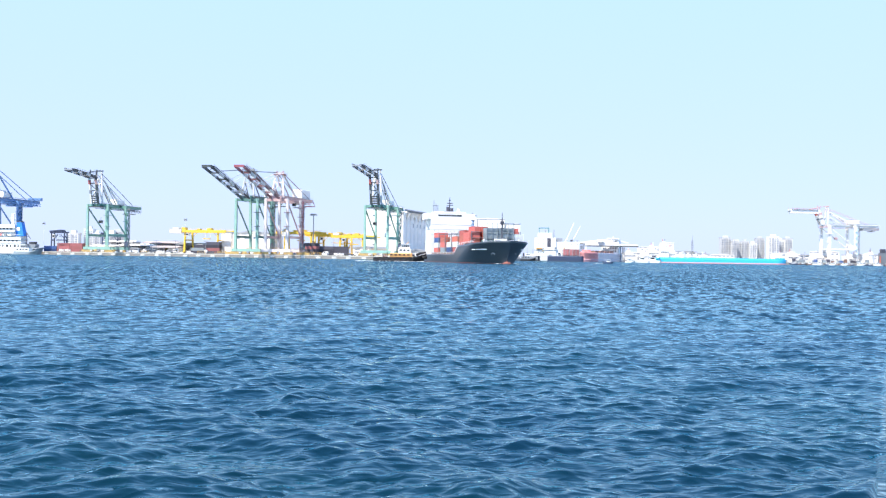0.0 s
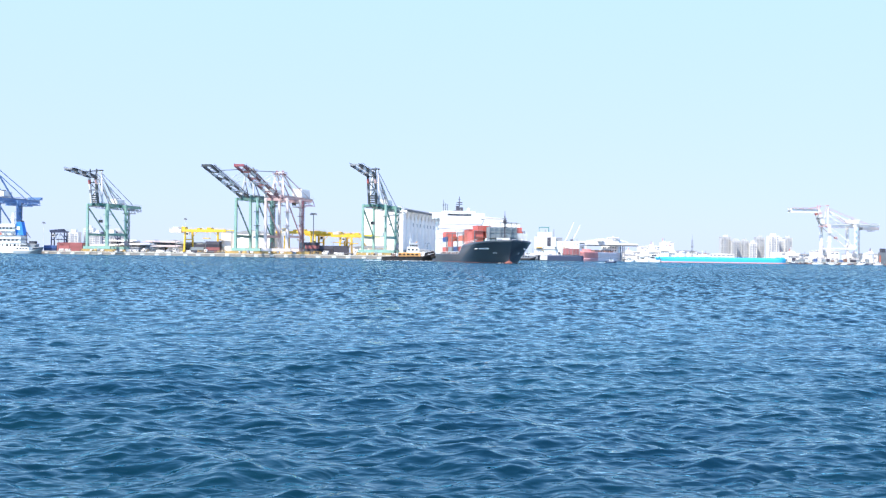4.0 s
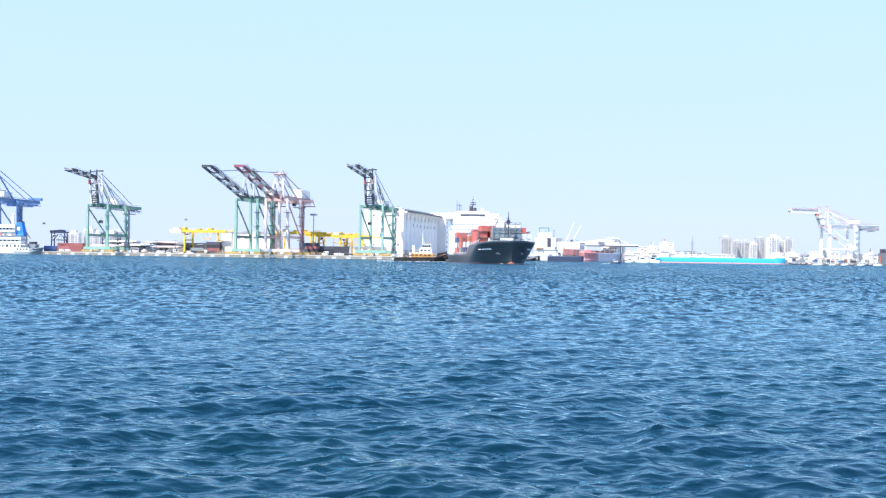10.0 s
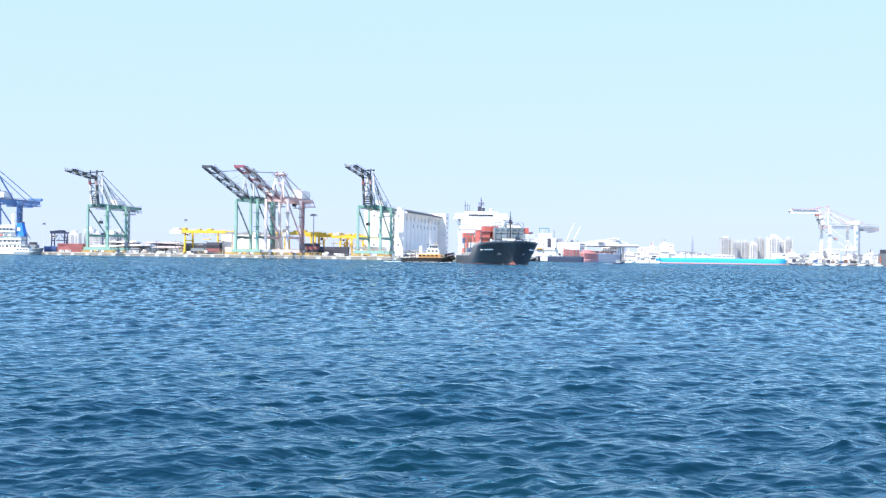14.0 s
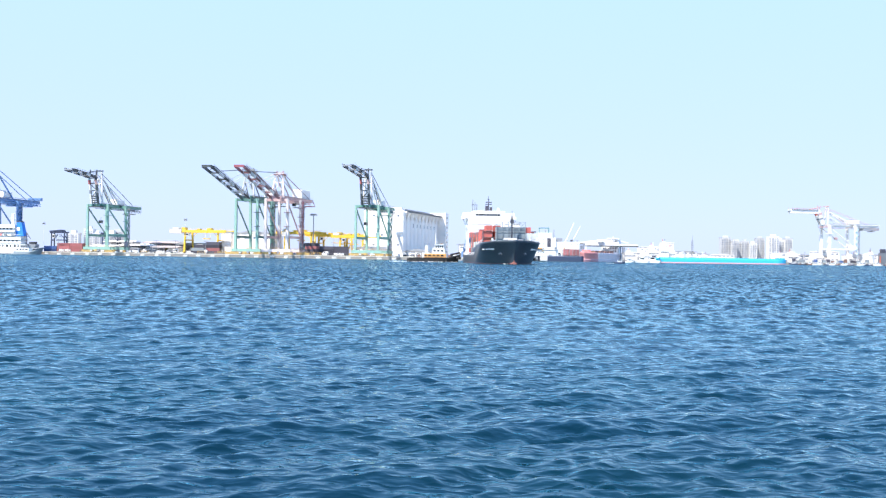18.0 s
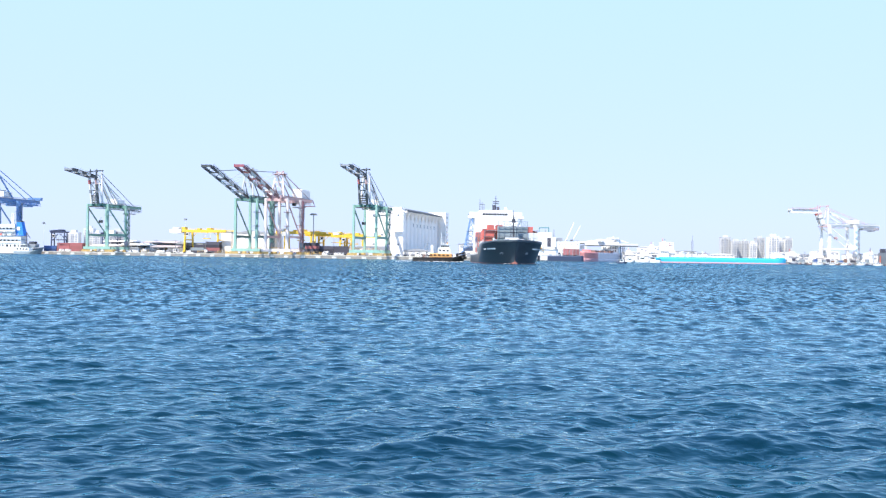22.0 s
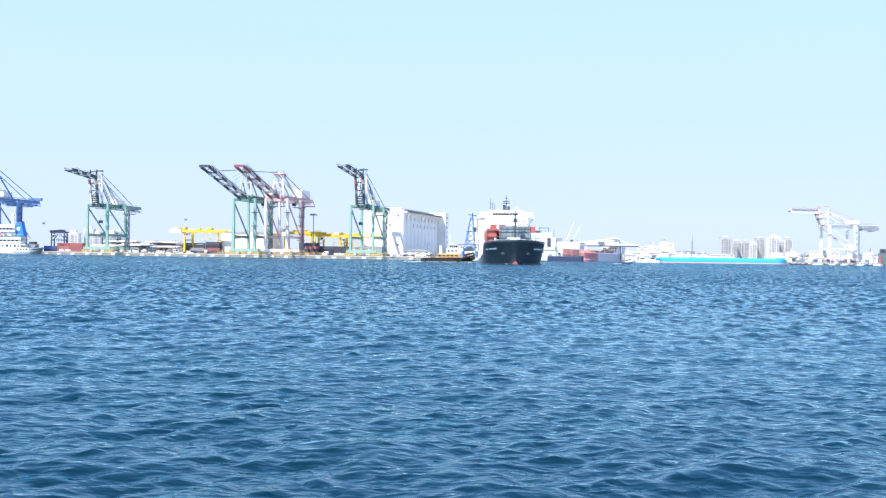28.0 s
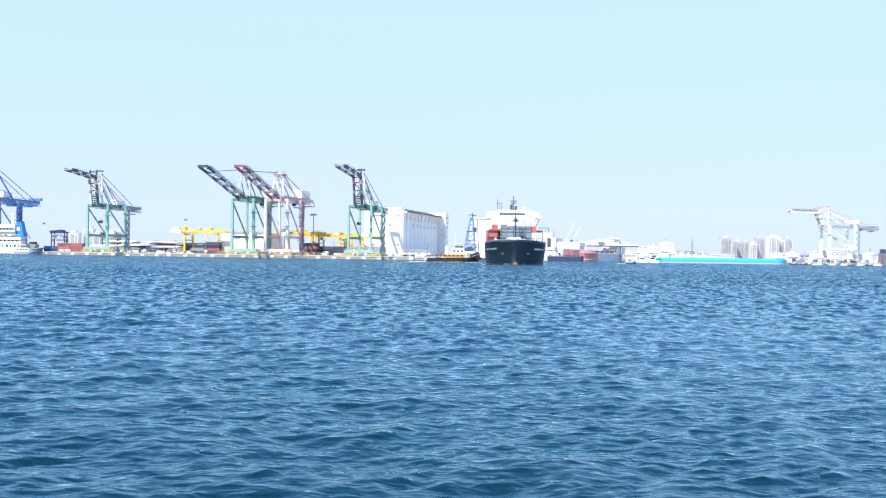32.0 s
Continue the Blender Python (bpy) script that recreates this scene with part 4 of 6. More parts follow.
def lashing_cage():
    c = thing("lashing_cage", at_quay(0, 0), "open ochre steel cage with lashing rods", "steel cage", "apron gear")
    fr = bmesh.new()
    for x in (-3, 3):
        for y in (-1.1, 1.1):
            beam(fr, (x, y, 0), (x, y, 2.6), 0.22)
    for z in (0.15, 1.3, 2.6):
        for y in (-1.1, 1.1):
            beam(fr, (-3, y, z), (3, y, z), 0.18)
        for x in (-3, 3):
            beam(fr, (x, -1.1, z), (x, 1.1, z), 0.18)
    part("frame", fr, "rail_ochre", c)
    part("rod_bundle", box(-2.6, 2.6, -0.7, 0.7, 0.26, 1.0), "steel", c)
    return c


rg = random.Random(31)
kinds = (cable_drum(), barrier_block(), service_van(), lashing_cage())
for ob, s0 in zip(kinds, (-246, -222, -172, -118)):
    ob.matrix_basis = at_quay(s0, 9)
for k in range(64):
    s0 = rg.uniform(-272, 78)
    ob = kinds[rg.choice((0, 1, 1, 1, 2, 3, 3) if -130 < s0 < -40 else (0, 1, 1, 2, 2, 3))]
    copy_thing(ob, at_quay(s0, rg.choice((6.5, 8, 10, 12, 26, 29)), ZQ, rg.uniform(-12, 12)))

# ---- low sheds, tanks and gear behind the apron ----
for s, n, w, h, lab, wall in ((-245, 62, 16, 4.0, "low white apron workshop", "white_wall"), (-226, 58, 12, 3.6, "low grey apron store", "grey_wall"),
                              (-208, 64, 18, 5.0, "low white apron office with flat front", "white_wall"), (-188, 60, 10, 4.6, "small white gate house", "white_wall"),
                              (-38, 66, 12, 6.5, "white transformer house between the cranes", "white_wall")):
    shed(at_quay(s, n), w, 8, h, lab, wall=wall, doors=max(2, int(w / 5)))


def light_tower(s, n):
    c = thing("apron_light", at_quay(s, n), "small steel apron light pole", "lamp post", "apron lights")
    part("pole", tube(bmesh.new(), (0, 0, 0), (0, 0, 11), 0.22, 0.14, 6), "steel", c)
    part("arm", bar((-1.4, 0, 10.8), (1.4, 0, 10.8), 0.2), "steel", c)
    for x in (-1.4, 1.4):
        part("lantern", box(x - 0.5, x + 0.5, -0.3, 0.3, 10.4, 10.8), "crane_grey", c)


for s in (-290, -262, -196, -178, -150, -36, -20, 44, 70):
    light_tower(s, 44)


# ---- vessels ----
def hull(stern, bow, half, z0, z1, rake=0.0, flare=0.6, entry=40.0, transom=0.85, sheer=0.0, levels=6, stations=26, deck=None, zref=None):
    """One strake of a hull from z0 to z1: x forward, y to port. The stem rakes forwards and the bow flares out with height."""
    bm = bmesh.new()
    zr = zref or z1
    grid = []
    for j in range(levels + 1):
        row = []
        for i in range(stations + 1):
            u = i / stations
            u = 1 - (1 - u) ** 1.7
            f = j / levels
            z = z0 + f * (z1 - z0)
            k = max(0.0, z / zr)
            xb = bow + rake * k ** 1.2
            x = stern + u * (xb - stern)
            zz = z0 + f * (deck(x) - z0) if deck else z + sheer * f * max(0.0, (x - (bow - entry * 0.8)) / (entry * 0.8 + rake)) ** 1.5
            en = entry * (1 - flare * 0.6 * k)
            t = min(1.0, max(0.0, (xb - x) / en))
            w = (1 - (1 - t) ** 2.1) ** (1.0 - 0.35 * flare * k) if t > 0 else 0.0
            a = min(1.0, (x - stern) / (0.18 * (bow - stern)))
            w *= transom + (1 - transom) * math.sin(a * math.pi / 2)
            row.append((x, half * w, zz))
        grid.append(row)
    L = [[bm.verts.new(p) for p in row] for row in grid]
    R = [[bm.verts.new((x, -y, z)) for x, y, z in row] for row in grid]
    for j in range(levels):
        for i in range(stations):
            for G, flip in ((L, True), (R, False)):
                q = [G[j][i], G[j][i + 1], G[j + 1][i + 1], G[j + 1][i]]
                bm.faces.new(q[::-1] if flip else q)
        bm.faces.new((L[j][0], L[j + 1][0], R[j + 1][0], R[j][0]))
    for i in range(stations):
        bm.faces.new((L[levels][i], L[levels][i + 1], R[levels][i + 1], R[levels][i]))
    bmesh.ops.remove_doubles(bm, verts=bm.verts[:], dist=0.004)
    bmesh.ops.recalc_face_normals(bm, faces=bm.faces[:])
    for f in bm.faces:
        f.smooth = abs(f.normal.z) < 0.9
    return bm


def container_ship():
    s = thing("container_ship", pose(12.3, 544.5, 0, 0, 0, -78), "dark-hulled container ship with white deckhouse and mixed containers", "ship")
    def deck_line(x):
        a = min(1.0, max(0.0, (x - 24) / 13))
        return 4.0 + 4.3 * a * a * (3 - 2 * a) + 1.8 * max(0.0, (x - 38) / 42) ** 1.3

    kw = dict(rake=6.0, flare=0.9, entry=48, transom=0.84, zref=10)
    part("boot_top", hull(-64, 74.5, 12.95, -2.0, 0.3, levels=3, **kw), "boot_red", s, "worn red boot topping")
    hl = part("hull", hull(-64, 74.5, 13.0, 0.3, 10.2, deck=deck_line, levels=9, stations=48, **kw), "hull_dark", s, "dark blue-black hull plating")
    part("bulbous_bow", tube(bmesh.new(), (69, 0, -0.5), (78.0, 0, 0.0), 1.6, 0.8, 16), "bulb_orange", s, "orange-red bulbous bow at the waterline")
    stem = bmesh.new()
    beam(stem, (74.5, 0, -0.5), (75.1, 0, 1.5), 0.9, 0.6, 0.4)
    part("stem_patch", stem, "bulb_orange", s, "orange draught patch on the stem")
    def breadth(x, z):
        """Half breadth of the bow plating."""
        k = z / 10
        f = min(1.0, max(0.0, (74.5 + 6.0 * k ** 1.2 - x) / (48 * (1 - 0.54 * k))))
        return 13.0 * (1 - (1 - f) ** 2.1) ** (1 - 0.315 * k)

    # forecastle bulwark and fittings
    part("forecastle_deck", box(65, 74, -5, 5, 8.4, 8.9), "deck_brown", s)
    for sd in (-1, 1):
        rail = bmesh.new()
        for i in range(35):
            x = -60 + i * 3.6
            z, z2 = deck_line(x), deck_line(x + 3.6)
            w = 12.6 if x > -50 else 11.4
            beam(rail, (x, sd * w, z), (x, sd * w, z + 1.1), 0.12)
            beam(rail, (x, sd * w, z + 1.1), (x + 3.6, sd * w, z2 + 1.1), 0.12)
            beam(rail, (x, sd * w, z + 0.55), (x + 3.6, sd * w, z2 + 0.55), 0.08)
        part("deck_rail", rail, "white", s)
    for sd in (-1, 1):
        y = breadth(70.5, 5.0)
        an = bmesh.new()
        beam(an, (70.3, sd * (y - 0.1), 5.6), (70.6, sd * (y - 0.25), 4.3), 0.35)
        beam(an, (69.5, sd * (y + 0.3), 4.2), (70.4, sd * (y - 0.1), 5.0), 0.5, 0.5)
        beam(an, (70.4, sd * (y - 0.1), 5.0), (71.7, sd * (y - 0.6), 4.2), 0.5, 0.5)
        tube(an, (70.2, sd * (y - 0.6), 5.8), (70.4, sd * (y + 0.25), 5.7), 0.6, 0.6, 10)
        part("anchor", an, "crane_grey", s, "pale anchor in its hawse pipe")
        nb = bmesh.new()
        x = 58.6
        for w in (0.7, 0.7, 0.9, 0, 0.8, 0.7, 0.6, 0.8, 0.7, 0.8, 0.6):
            if w:
                beam(nb, (x, sd * breadth(x, 7.0), 6.8), (x + w, sd * breadth(x + w, 7.0), 6.8), 0.26, 1.5)
            x += (w or 0.8) + 0.26
        part("name_bars", nb, "white", hl, "white lettering bars on the bow")
    m = bmesh.new()
    tube(m, (66, 0, 8.6), (66, 0, 20.8), 0.36, 0.24, 10)
    beam(m, (66, -1.6, 18.2), (66, 1.6, 18.2), 0.22)
    block(m, 65.5, 66.5, -0.7, 0.7, 17.6, 19.2)
    beam(m, (66, -1.2, 19.8), (66, 1.2, 19.8), 0.16)
    beam(m, (66.6, 0, 8.6), (66.1, 0, 17.4), 0.16)
    block(m, 65.6, 66.4, -0.9, 0.9, 15.8, 16.0)
    tube(m, (66, 0, 20.8), (66, 0, 23.0), 0.16, 0.08, 6)
    part("foremast", m, "box_dark", s, "dark foremast with lantern platform")
    wl = bmesh.new()
    for y in (-3.2, 3.2):
        tube(wl, (70.5, y - 1, 9.7), (70.5, y + 1, 9.7), 0.9, n=10)
        block(wl, 69.6, 71.4, y - 1.4, y - 1.1, 8.7, 10.0)
    part("windlass", wl, "crane_grey", s)
    # breakwater and lashing frames forward
    part("breakwater", bar((64.3, -9.0, 9.4), (64.3, 9.0, 9.4), 0.4, 2.0), "crane_deepgreen", s, "dark green breakwater")
    part("bosun_store", box(64.8, 66.8, -3.4, 2.2, 9.0, 11.2), "white", s, "white bosun's store behind the windlass")
    for y in (-7.6, -5.4, 4.2, 6.4):
        part("mooring_winch", tube(bmesh.new(), (66.5, y - 0.7, 9.6), (66.5, y + 0.7, 9.6), 0.7, 0.7, 10), "crane_grey", s)
    for y in (-8.2, 8.2):
        part("vent_cowl", tube(bmesh.new(), (65.2, y, 8.6), (65.2, y, 11.0), 0.35, 0.5, 8), "white", s)
    # cargo
    part("hatch_coaming", box(29.7, 42.3, -11, 11, 4.5, 7.58), "deck_brown", s)
    part("hatch_coaming", box(56.0, 62.8, -11, 11, 7.4, 8.28), "deck_brown", s)
    part("hatch_coaming", box(42.5, 55.6, -11, 11, 7.4, 9.08), "deck_brown", s)
    part("hatch_coaming", box(-36, 29.3, -11, 11, 3.8, 4.98), "deck_brown", s)
    base = {59.4: 8.3, 49.4: 9.1, 36.0: 7.6}

    def cargo(x, row, tier, col, kind=BOX):
        share("container", kind[col], s, pose(x, row * 2.5, base.get(x, 5.0) + tier * 2.6))
    for row in range(-2, 5):
        for tier in range(3 if row < 4 else 2):
            cargo(59.4, row, tier, "box_grey" if row < 3 else "box_white" if tier < 2 else "box_red", BOX20)
    for row in (-4.5, -3.5):
        for tier in range(3 if row == -3.5 else 2):
            cargo(49.4, row, tier, ("box_orange", "box_red", "box_maroon", "box_orange", "box_red")[int(row * 2 + tier * 3) % 5])
    for row in range(-2, 5):
        cargo(49.4, row, 0, "box_red" if row < 0 else "box_grey" if row < 2 else "box_white")
        cargo(49.4, row, 1, "box_orange" if row < 0 else "box_red" if row == 4 else "box_grey")
        if row == -2:
            cargo(49.4, row, 2, "box_red")
    plan = {36.0: [3, 3, 2, 2, 2, 2, 1, 2, 2], 22.0: [3, 3, 2, 3, 2, 2, 3, 2, 2], 8.0: [2, 3, 3, 2, 3, 2, 2, 3, 2], -7.0: [3, 2, 3, 2, 3, 2, 2, 3, 3], -22.6: [4, 4, 3, 3, 2, 3, 3, 3, 4]}
    shown = {36.0: ("box_red", "box_orange", "box_red"), 22.0: ("box_red", "box_white", "box_orange"), 8.0: ("box_blue", "box_white"), -7.0: ("box_grey", "box_red", "box_orange"),
             -22.6: ("box_red", "box_white", "box_blue", "box_red")}
    rr = random.Random(2)
    pal = {36.0: ("box_orange", "box_maroon", "box_red", "box_white", "box_orange"), 22.0: ("box_orange", "box_white", "box_maroon", "box_teal", "box_blue"),
           -7.0: ("box_red", "box_white", "box_grey"), 8.0: ("box_orange", "box_blue", "box_red", "box_white"), -22.6: ("box_blue", "box_white", "box_red", "box_red")}
    for x, tiers in plan.items():
        for r, tt in enumerate(tiers):
            for tier in range(tt):
                col = rr.choice(pal[x])
                cargo(x, r - 4, tier, shown[x][tier] if r == 0 else col)
    for x in (55.8, 42.7, 29.0, 15.0, 0.5, -14.8):
        lb = bmesh.new()
        for y in (-11.6, -5.8, 0, 5.8, 11.6):
            beam(lb, (x, y, 5.4), (x, y, 14.6), 0.3)
        for z in (11.6, 14.4):
            beam(lb, (x, -11.6, z), (x, 11.6, z), 0.5, 0.2)
        part("lashing_bridge", lb, "steel", s)
    # lashing mesh before the forward block
    lm = bmesh.new()
    for k in range(6):
        y = -6.2 + k * 2.5
        beam(lm, (62.8, y, 9), (62.8, y, 18.2), 0.2)
        beam(lm, (62.8, y, 15.6), (62.8, y + 2.5 if k < 5 else y - 2.5, 18.2), 0.12)
    for z in (11.6, 14.2, 15.6, 18.2):
        beam(lm, (62.8, -6.2, z), (62.8, 6.3, z), 0.16)
    part("forward_cell_guide", lm, "box_grey", s, "grey lattice cell guide")
    # deckhouse
    dh = part("deckhouse", box(-52, -38, -11.2, 11.2, 3.9, 23.2), "white", s, "white accommodation block")
    for k in range(5):
        part("deck_edge", box(-52.1, -37.85, -11.35, 11.35, 9.9 + k * 2.6, 10.1 + k * 2.6), "white", dh)
        for j in range(9):
            if k < 3:
                part("porthole", box(-37.99, -37.93, -9.2 + j * 2.2, -8.9 + j * 2.2, 11.2 + k * 2.6, 11.5 + k * 2.6), "window_dark", dh)
    br = part("bridge", box(-50, -38.4, -13.6, 13.6, 23.2, 26.4), "white", s, "white navigating bridge with open wings")
    for j in range(9):
        part("bridge_window", box(-38.42, -38.3, -7.0 + j * 1.46, -5.75 + j * 1.46, 24.8, 25.7), "window_dark", br)
    for sd in (-1, 1):
        part("wing_bulwark", box(-44, -38.2, sd * 13.6 - 0.9, sd * 13.6 + 0.9, 22.9, 24.5), "white", br)
        part("wing_strut", bar((-40, sd * 11.2, 18), (-40, sd * 13.6, 23), 0.5), "white", br)
    part("monkey_island", box(-48.5, -39.5, -8.5, 8.5, 26.6, 27.4), "white", br)
    mm = bmesh.new()
    beam(mm, (-42, 0, 27.4), (-42, 0, 35.2), 0.5, 0.5, 0.25)
    block(mm, -43.0, -41.0, -1.7, -0.4, 27.4, 30.2)
    block(mm, -43.0, -41.0, 0.6, 1.9, 27.4, 29.4)
    beam(mm, (-42, -1.7, 31.0), (-42, 1.7, 31.0), 0.35)
    beam(mm, (-42, -0.6, 33.6), (-42, 0.6, 33.6), 0.25)
    beam(mm, (-41.4, -1.6, 32.0), (-41.4, 1.6, 32.0), 0.3, 0.5)
    beam(mm, (-44, 0, 27.4), (-42, 0, 32.4), 0.3)
    part("radar_mast", mm, "box_dark", s, "dark radar mast on the bridge roof")
    for y, z in ((-8.2, 33.6), (-7.0, 32.0), (-6.0, 30.5)):
        part("aerial", tube(bmesh.new(), (-45, y, 26.6), (-45, y, z), 0.28, 0.12, 6), "steel", s)
    part("aerial_yard", box(-45.2, -44.8, -8.8, -5.6, 30.6, 30.9), "steel", s)
    part("satellite_dome", tube(bmesh.new(), (-44, 5.5, 27.2), (-44, 5.5, 29.2), 0.9, 0.7, 10), "white", s)
    fn = part("funnel", box(-58, -53, -4, 4, 3.9, 27.0), "hull_dark", s, "dark funnel behind the bridge")
    part("exhaust", tube(bmesh.new(), (-55.5, 0, 27), (-55.5, 0, 28.4), 0.9, 0.9, 10), "steel", fn)
    return s


ship = container_ship()


def tugboat():
    t = thing("tugboat", pose(-22, 565, 0, 0, 0, 3), "harbour tug with black hull, orange house and white wheelhouse", "tugboat")
    hb = hull(-14.5, 12.5, 4.6, -1.0, 1.9, rake=1.8, flare=0.7, entry=12, transom=0.9, sheer=2.6, levels=5, zref=2)
    part("hull", hb, "tug_hull", t, "black tug hull")
    for k in range(9):
        a = -0.9 + k * 0.225
        fd = tube(bmesh.new(), (13.4 - 2.2 * abs(a) ** 1.5, 3.9 * a, 2.2), (14.1 - 2.2 * abs(a) ** 1.5, 4.1 * a, 2.2), 0.75, 0.75, 8)
        part("bow_fender", fd, "rubber", t, "black rubber bow fender")
    side = bmesh.new()
    for sd in (-1, 1):
        beam(side, (-14, sd * 4.4, 1.9), (8, sd * 4.7, 2.2), 0.5, 0.5)
    part("rubbing_strake", side, "rubber", t)
    for k in range(7):
        part("tyre", tube(bmesh.new(), (-12 + k * 3, -4.75, 1.1), (-12 + k * 3, -5.15, 1.1), 0.62, 0.62, 10), "rubber", t)
    hs = box(-5.5, 6.2, -3.2, 3.2, 1.9, 4.4)
    bmesh.ops.bevel(hs, geom=hs.edges[:], offset=0.25, segments=1, affect='EDGES')
    ho = part("deckhouse", hs, "tug_orange", t, "orange deckhouse")
    for k in range(5):
        part("porthole", tube(bmesh.new(), (-4.2 + k * 2.2, -3.18, 3.5), (-5.5 + k * 2.2, -3.26, 3.5), 0.32, 0.32, 8), "window_dark", ho)
    up = part("upper_deck", box(-1.2, 5.4, -2.7, 2.7, 4.4, 6.6), "white", t, "white upper deckhouse")
    for k in range(3):
        part("window", box(-0.6 + k * 2.0, 0.5 + k * 2.0, -2.76, -2.68, 5.5, 6.3), "window_dark", up)
    wh = part("wheelhouse", box(0.2, 4.8, -2.1, 2.1, 6.6, 9.0), "white", t, "white wheelhouse")
    for k in range(4):
        part("window", box(0.4 + k * 1.1, 1.25 + k * 1.1, -2.16, -2.08, 7.6, 8.5), "window_dark", wh)
    part("wheelhouse_roof", box(-0.1, 5.2, -2.4, 2.4, 9.0, 9.25), "white", wh)
    for y in (-1.8, 1.8):
        part("funnel", box(-5.0, -3.6, y - 0.6, y + 0.6, 4.4, 8.6), "white", t)
    ms = bmesh.new()
    tube(ms, (0.5, 0, 9.2), (0.5, 0, 15.4), 0.22, 0.12, 6)
    beam(ms, (0.5, -1.1, 12.6), (0.5, 1.1, 12.6), 0.14)
    beam(ms, (1.9, 0, 9.2), (0.5, 0, 12.8), 0.14)
    part("mast", ms, "white", t)
    part("tow_winch", tube(bmesh.new(), (9.0, -1.2, 3.6), (9.0, 1.2, 3.6), 0.8, 0.8, 10), "tug_hull", t)
    rl = bmesh.new()
    for k in range(10):
        beam(rl, (-13.8 + k * 0.9, -4.2, 1.9), (-13.8 + k * 0.9, -4.2, 2.9), 0.07)
    beam(rl, (-13.8, -4.2, 2.9), (-5.7, -4.2, 2.9), 0.08)
    part("deck_rail", rl, "white", t)
    part("life_raft", tube(bmesh.new(), (-1.1, -2.4, 7.0), (0.1, -2.4, 7.0), 0.4, 0.4, 10), "white", t)
    part("fire_monitor", bar((3.0, 0, 9.2), (4.4, 0, 10.2), 0.35), "tug_orange", t)
    part("aft_winch", tube(bmesh.new(), (-8.2, -1.3, 2.9), (-8.2, 1.3, 2.9), 1.0, 1.0, 12), "brown", t, "brown towing winch")
    part("aft_frame", bar((-7.0, -2.6, 1.9), (-7.0, -2.6, 4.6), 0.3), "tug_hull", t)
    part("aft_frame", bar((-7.0, 2.6, 1.9), (-7.0, 2.6, 4.6), 0.3), "tug_hull", t)
    part("aft_frame_beam", bar((-7.0, -2.75, 4.7), (-7.0, 2.75, 4.7), 0.35), "tug_hull", t)
    part("bow_bulwark", bar((8.5, -3.6, 3.9), (13.4, -1.2, 4.9), 0.2, 1.0), "tug_hull", t)
    part("bow_bulwark", bar((8.5, 3.6, 3.9), (13.4, 1.2, 4.9), 0.2, 1.0), "tug_hull", t)
    part("tow_post", box(-9.6, -9.0, -1.2, 1.2, 1.9, 4.0), "tug_hull", t)
    return t


def foam(name, parent, rows, seed, label):
    """Churned white water: flat clumps scattered along (x0, x1, y, spread, count)."""
    rf, bm = random.Random(seed), bmesh.new()
    for x0, x1, y, spread, count in rows:
        for _ in range(count):
            at = Matrix.Translation((rf.uniform(x0, x1), y + rf.gauss(0, spread), 0.06))
            bmesh.ops.create_icosphere(bm, subdivisions=1, radius=rf.uniform(0.15, 0.42), matrix=at @ Matrix.Diagonal((1.8, 1.0, 0.45, 1)))
    return part(name, bm, "white", parent, label)


tug = tugboat()
foam("wash_foam", tug, ((-24, -14, 0.0, 1.3, 60), (-14, 12, -4.9, 0.3, 40)), 4, "white wash round the hull")
foam("bow_foam", ship, ((66, 74, 3.4, 0.6, 4), (66, 74, -3.4, 0.6, 4)), 6, "thin white bow wash")


def launch(m, label, length=6.0, hullc="white", group="small boats", cabin=True):
    b = thing("small_boat", m, label, "boat", group)
    k = length / 6.0
    part("hull", hull(-3 * k, 2.6 * k, 1.05 * k, -0.3, 0.85 * k, rake=0.5 * k, flare=0.6, entry=2.6 * k, sheer=0.35 * k, levels=3, stations=12), hullc, b)
    if cabin:
        cb = part("cabin", box(-1.2 * k, 1.0 * k, -0.7 * k, 0.7 * k, 0.85 * k, 2.1 * k), "white", b)
        for sd in (-1, 1):
            part("window", box(-0.9 * k, 0.7 * k, sd * 0.72 * k - 0.02, sd * 0.72 * k + 0.02, 1.4 * k, 1.85 * k), "window_dark", cb)
        part("canopy", box(-2.4 * k, 1.2 * k, -0.85 * k, 0.85 * k, 2.1 * k, 2.2 * k), "white", b)
        part("mast", tube(bmesh.new(), (-0.4 * k, 0, 2.2 * k), (-0.4 * k, 0, 3.2 * k), 0.05 * k, n=6), "steel", b)
    part("outboard", box(-3.3 * k, -2.9 * k, -0.2 * k, 0.2 * k, 0.2, 1.2 * k), "box_dark", b)
    return b


motor = launch(pose(104, 675, 0, 0, 0, 4), "small dark-hulled motor boat under way with a white canopy", 6.8, "ship_navy")
wake = bmesh.new()
rw = random.Random(9)
for k in range(26):
    x = -3.4 - rw.random() * 5
    y = rw.uniform(-0.3, 0.3) * (-x) * 0.5
    bmesh.ops.create_icosphere(wake, subdivisions=1, radius=rw.uniform(0.15, 0.4), matrix=Matrix.Translation((x, y, 0.1)) @ Matrix.Diagonal((1.6, 1, 0.4, 1)))
part("wake_foam", wake, "white", motor, "white foam behind the stern")


